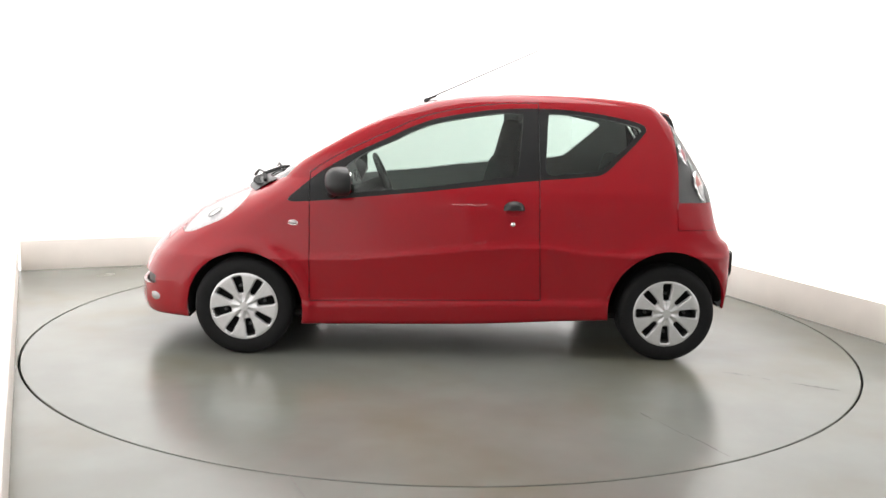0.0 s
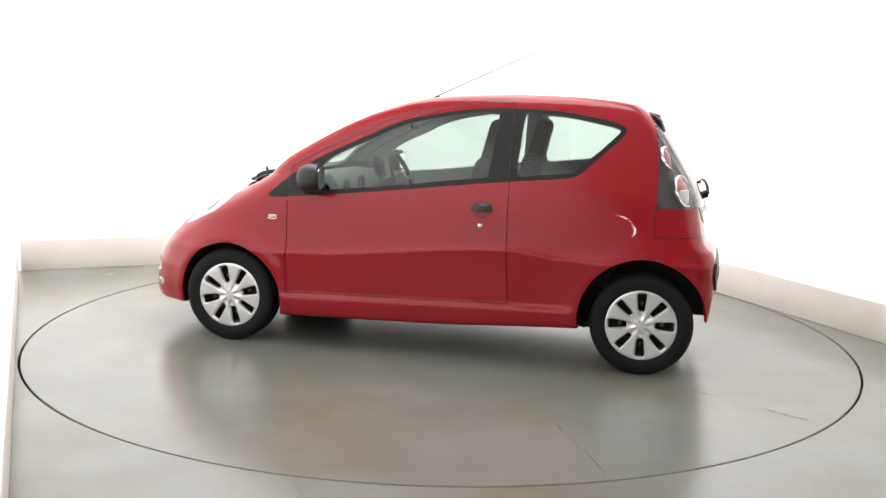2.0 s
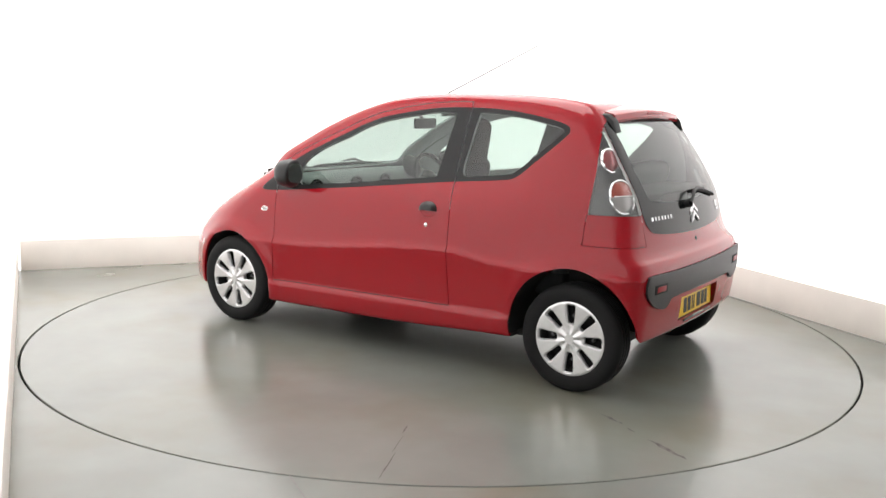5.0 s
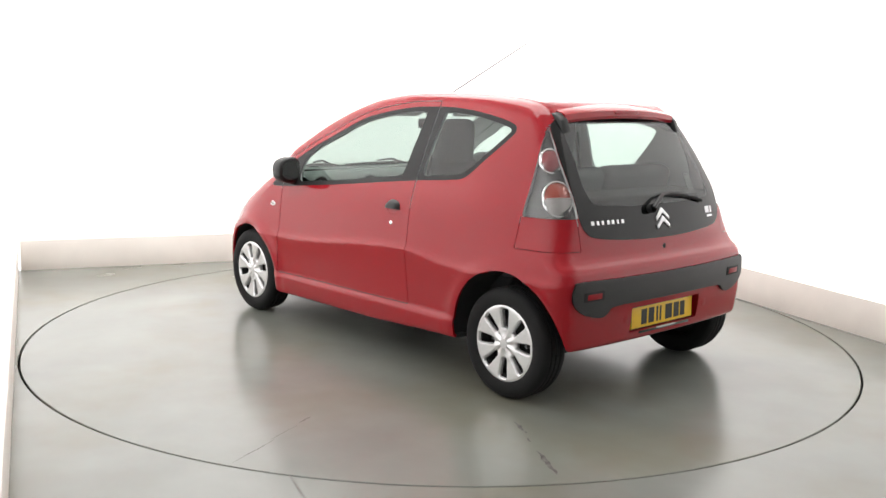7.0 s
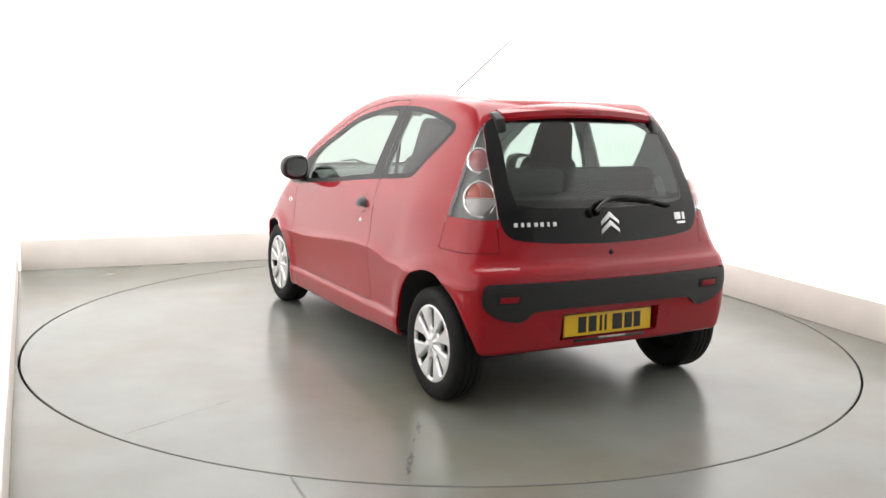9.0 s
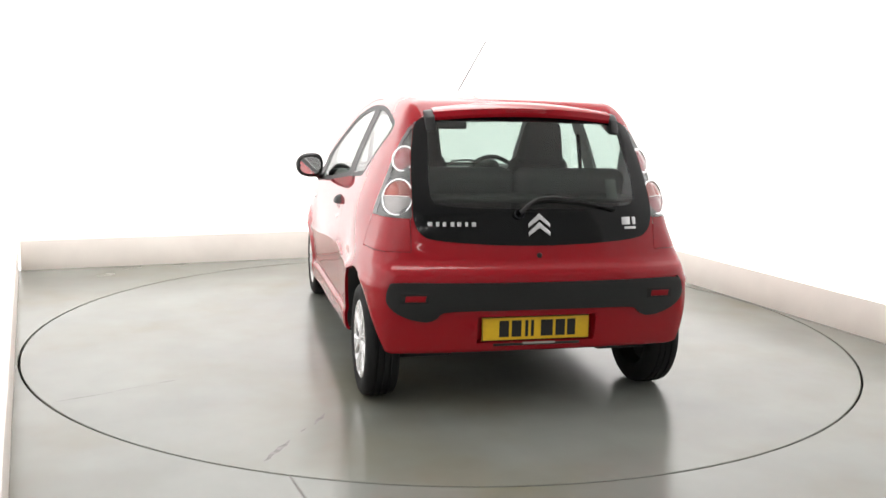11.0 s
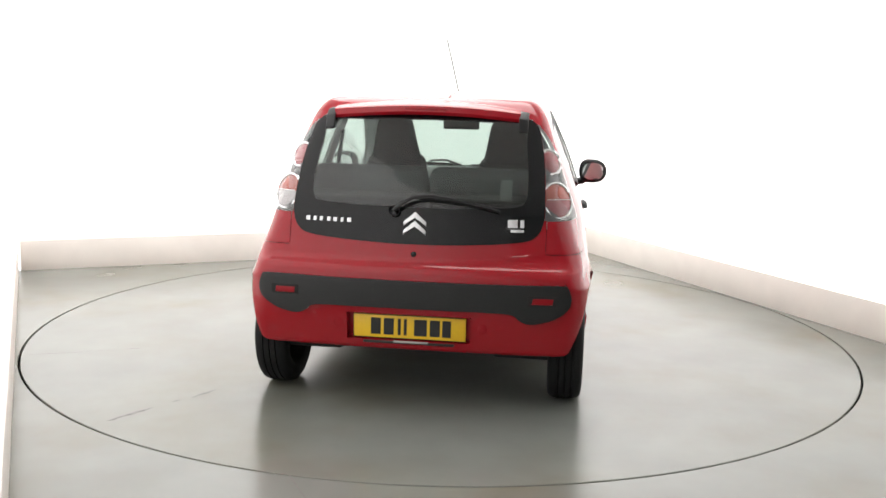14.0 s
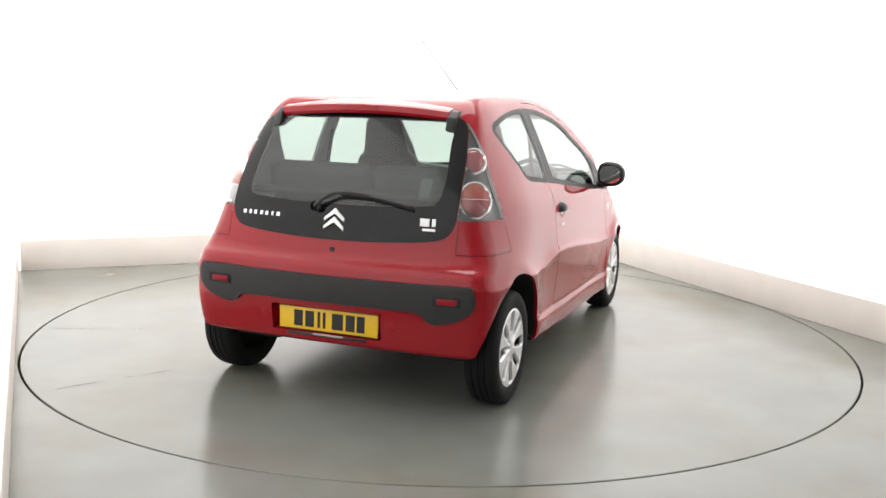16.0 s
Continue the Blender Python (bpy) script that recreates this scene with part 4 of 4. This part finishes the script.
def cushion(name, sx, sy, sz, at, turn, parent, mat=CLOTH, bevel=0.05, taper=1.0, label=""):
    bm = box(sx, sy, sz, (0, 0, 0), bevel, 4)
    for v in bm.verts:
        v.co.y *= 1 + (taper - 1) * (v.co.z / sz + 0.5)
    ob = part(name, bm, mat, parent, label)
    ob.data.transform(Matrix.Translation(at) @ turn)
    return ob


def build_cabin():
    part("cabin_floor", box(2.35, 1.40, 0.03, (-0.10, 0, 0.245), 0.005), DARK, car, "dark carpeted cabin floor")
    for sgn in (1, -1):
        fx, fy = (0.18, 0.315) if sgn > 0 else (0.0, -0.355)
        s = cushion("front_seat", 0.50, 0.48, 0.16, (-0.07 + fx, fy, 0.50), pose(0, 0, 0, 0, -6, 0), car, label="charcoal cloth front seat with built-in headrest")
        cushion("seat_back", 0.13, 0.50, 0.62, (-0.375 + fx, fy, 0.81), pose(0, 0, 0, 0, -16, 0), s, taper=0.66)
        cushion("headrest", 0.10, 0.31, 0.30, (-0.477 + fx, fy, 1.18), pose(0, 0, 0, 0, -14, 0), s, taper=0.62, bevel=0.048)
        part("seat_base", box(0.40, 0.40, 0.20, (-0.08 + fx, fy, 0.35), 0.02), DARK, s)
        # door inner trim with armrest
        d = doors[sgn]
        part("door_armrest", box(0.52, 0.07, 0.07, (0.12, sgn * 0.70, 0.74), 0.02), CABIN, d, "grey door armrest")
        part("seat_belt", tube([(-0.42, sgn * 0.60, 1.25), (-0.43, sgn * 0.63, 1.0), (-0.44, sgn * 0.66, 0.6)], 0.012, 6), CLOTH, car, "black seat belt")
    r = cushion("rear_seat", 0.46, 1.18, 0.16, (-0.80, 0, 0.52), pose(0, 0, 0, 0, -6, 0), car, label="charcoal cloth rear bench")
    for sgn in (1, -1):
        cushion("seat_back", 0.12, 0.58, 0.60, (-1.03, sgn * 0.295, 0.805), pose(0, 0, 0, 0, -14, 0), r, mat=LIT_CLOTH)
    part("parcel_shelf", box(0.30, 1.12, 0.02, (-1.22, 0, 0.965), 0.006), SHELF, car, "grey parcel shelf behind the rear seat")
    bm = bmesh.new()
    prof = [(1.04, 0.60), (1.04, 0.945), (0.92, 0.965), (0.78, 0.955), (0.70, 0.925), (0.655, 0.86), (0.66, 0.74), (0.74, 0.64), (0.90, 0.58)]
    rows = []
    for k in range(13):
        y = -0.66 + 1.32 * k / 12
        b = -0.10 * y * y
        rows.append([bm.verts.new((x + b, y, z - 0.02 * y * y)) for x, z in prof])
    for p, q in zip(rows, rows[1:]):
        for i in range(len(p)):
            j = (i + 1) % len(p)
            bm.faces.new((p[i], p[j], q[j], q[i]))
    bm.faces.new(rows[0])
    bm.faces.new(rows[-1])
    dash = part("dashboard", bm, CABIN, car, "grey plastic dashboard with round air vents")
    for y in (0.58, 0.20, -0.10, -0.58):
        part("air_vent", ring(facing((0.648, y, 0.885), (-1, 0, 0.1)), 0.052, 0.010, 28), TRIM, dash)
        part("vent_core", dome(facing((0.655, y, 0.885), (-1, 0, 0.1)), 0.045, 0.012, 4, 20), TRIM, dash)
    part("centre_console", box(0.30, 0.24, 0.34, (0.72, 0.05, 0.55), 0.04), CABIN, dash)
    m = facing((0.44, -0.36, 0.90), Vector((-1, 0, 0.42)))
    w = part("steering_wheel", ring(m, 0.180, 0.016, 40), TRIM, car, "black three-spoke steering wheel")
    part("hub", dome(facing((0.45, -0.36, 0.895), Vector((-1, 0, 0.42))), 0.075, 0.03, 5, 24), TRIM, w)
    for a in (0, 180, 270):
        c, s = math.cos(radians(a)), math.sin(radians(a))
        part("spoke", tube([m @ Vector((0.05 * c, 0.05 * s, 0)), m @ Vector((0.178 * c, 0.178 * s, 0))], 0.014, 8), TRIM, w)
    part("steering_column", tube([(0.46, -0.36, 0.89), (0.75, -0.36, 0.77)], 0.05, 12), TRIM, w)
    part("instrument_pod", dome(facing((0.62, -0.36, 0.98), Vector((-1, 0, 0.35))), 0.10, 0.05, 5, 24, 0.8), TRIM, dash, "round instrument pod")
    m = part("rear_view_mirror", box(0.025, 0.23, 0.065, (0.26, 0, 1.285), 0.012), TRIM, car, "black rear view mirror")
    part("mirror_stem", tube([(0.27, 0, 1.30), (0.32, 0, 1.36)], 0.009, 8), TRIM, m)
    for sgn in (1, -1):
        part("sun_visor", box(0.15, 0.34, 0.018, (0.17, sgn * 0.32, 1.36), 0.008, turn=pose(0, 0, 0, 0, 18, 0)), CABIN, car, "grey sun visor")
    part("sticker", box(0.002, 0.055, 0.10, (-1.372, -0.40, 1.02), 0.0005, turn=pose(0, 0, 0, 0, 25, 0)), CABIN, car, "pale sticker inside the rear glass")


build_cabin()

# ---- marks on the floor ----
SCUFF = material("dark_rubber_scuff", (0.135, 0.132, 0.120), 0.23, vary=0.3, scale=40)
JOINT = material("floor_joint", (0.11, 0.105, 0.095), 0.6, vary=0.2, scale=30)


def scuff(x, y, length, width, turn, parent, rng):
    bm = bmesh.new()
    n = 9
    up, dn = [], []
    for k in range(n):
        t = k / (n - 1)
        w = width * math.sin(math.pi * (0.08 + 0.84 * t)) * rng.uniform(0.5, 1.1)
        off = rng.uniform(-0.2, 0.2) * width
        up.append(bm.verts.new(((t - 0.5) * length, off + w / 2, 0)))
        dn.append(bm.verts.new(((t - 0.5) * length, off - w / 2, 0)))
    for k in range(n - 1):
        bm.faces.new((dn[k], dn[k + 1], up[k + 1], up[k]))
    ob = part("scuff_mark", bm, SCUFF, parent, "dark rubber scuff", smooth=False)
    ob.data.transform(pose(x, y, 0.0012, 0, 0, turn))


def build_marks():
    rng = random.Random(4)
    for x, y, length, width, turn in ((-1.57, 0.935, 0.15, 0.020, 153), (-1.91, 1.140, 0.24, 0.026, 151), (-1.70, 1.020, 0.05, 0.012, 150),
                                      (-1.088, 1.985, 0.28, 0.008, 113), (-0.905, 1.62, 0.10, 0.010, 114), (-0.985, 1.78, 0.20, 0.005, 113),
                                      (2.26, -0.965, 0.12, 0.018, 130)):
        scuff(x, y, length, width, turn, turntable, rng)
    bm = bmesh.new()
    a, b = Vector((-0.5625, -2.371, 0.0012)), Vector((0.30, -4.25, 0.0012))
    n = Vector((0.92, 0.39, 0)) * 0.003
    pts = [a - n, b - n, b + n, a + n]
    bm.faces.new([bm.verts.new(p) for p in pts])
    tagged(part("floor_joint", bm, JOINT, smooth=False), "thin dark crack in the painted floor", "floor joint", kind="structure")


build_marks()


motions()
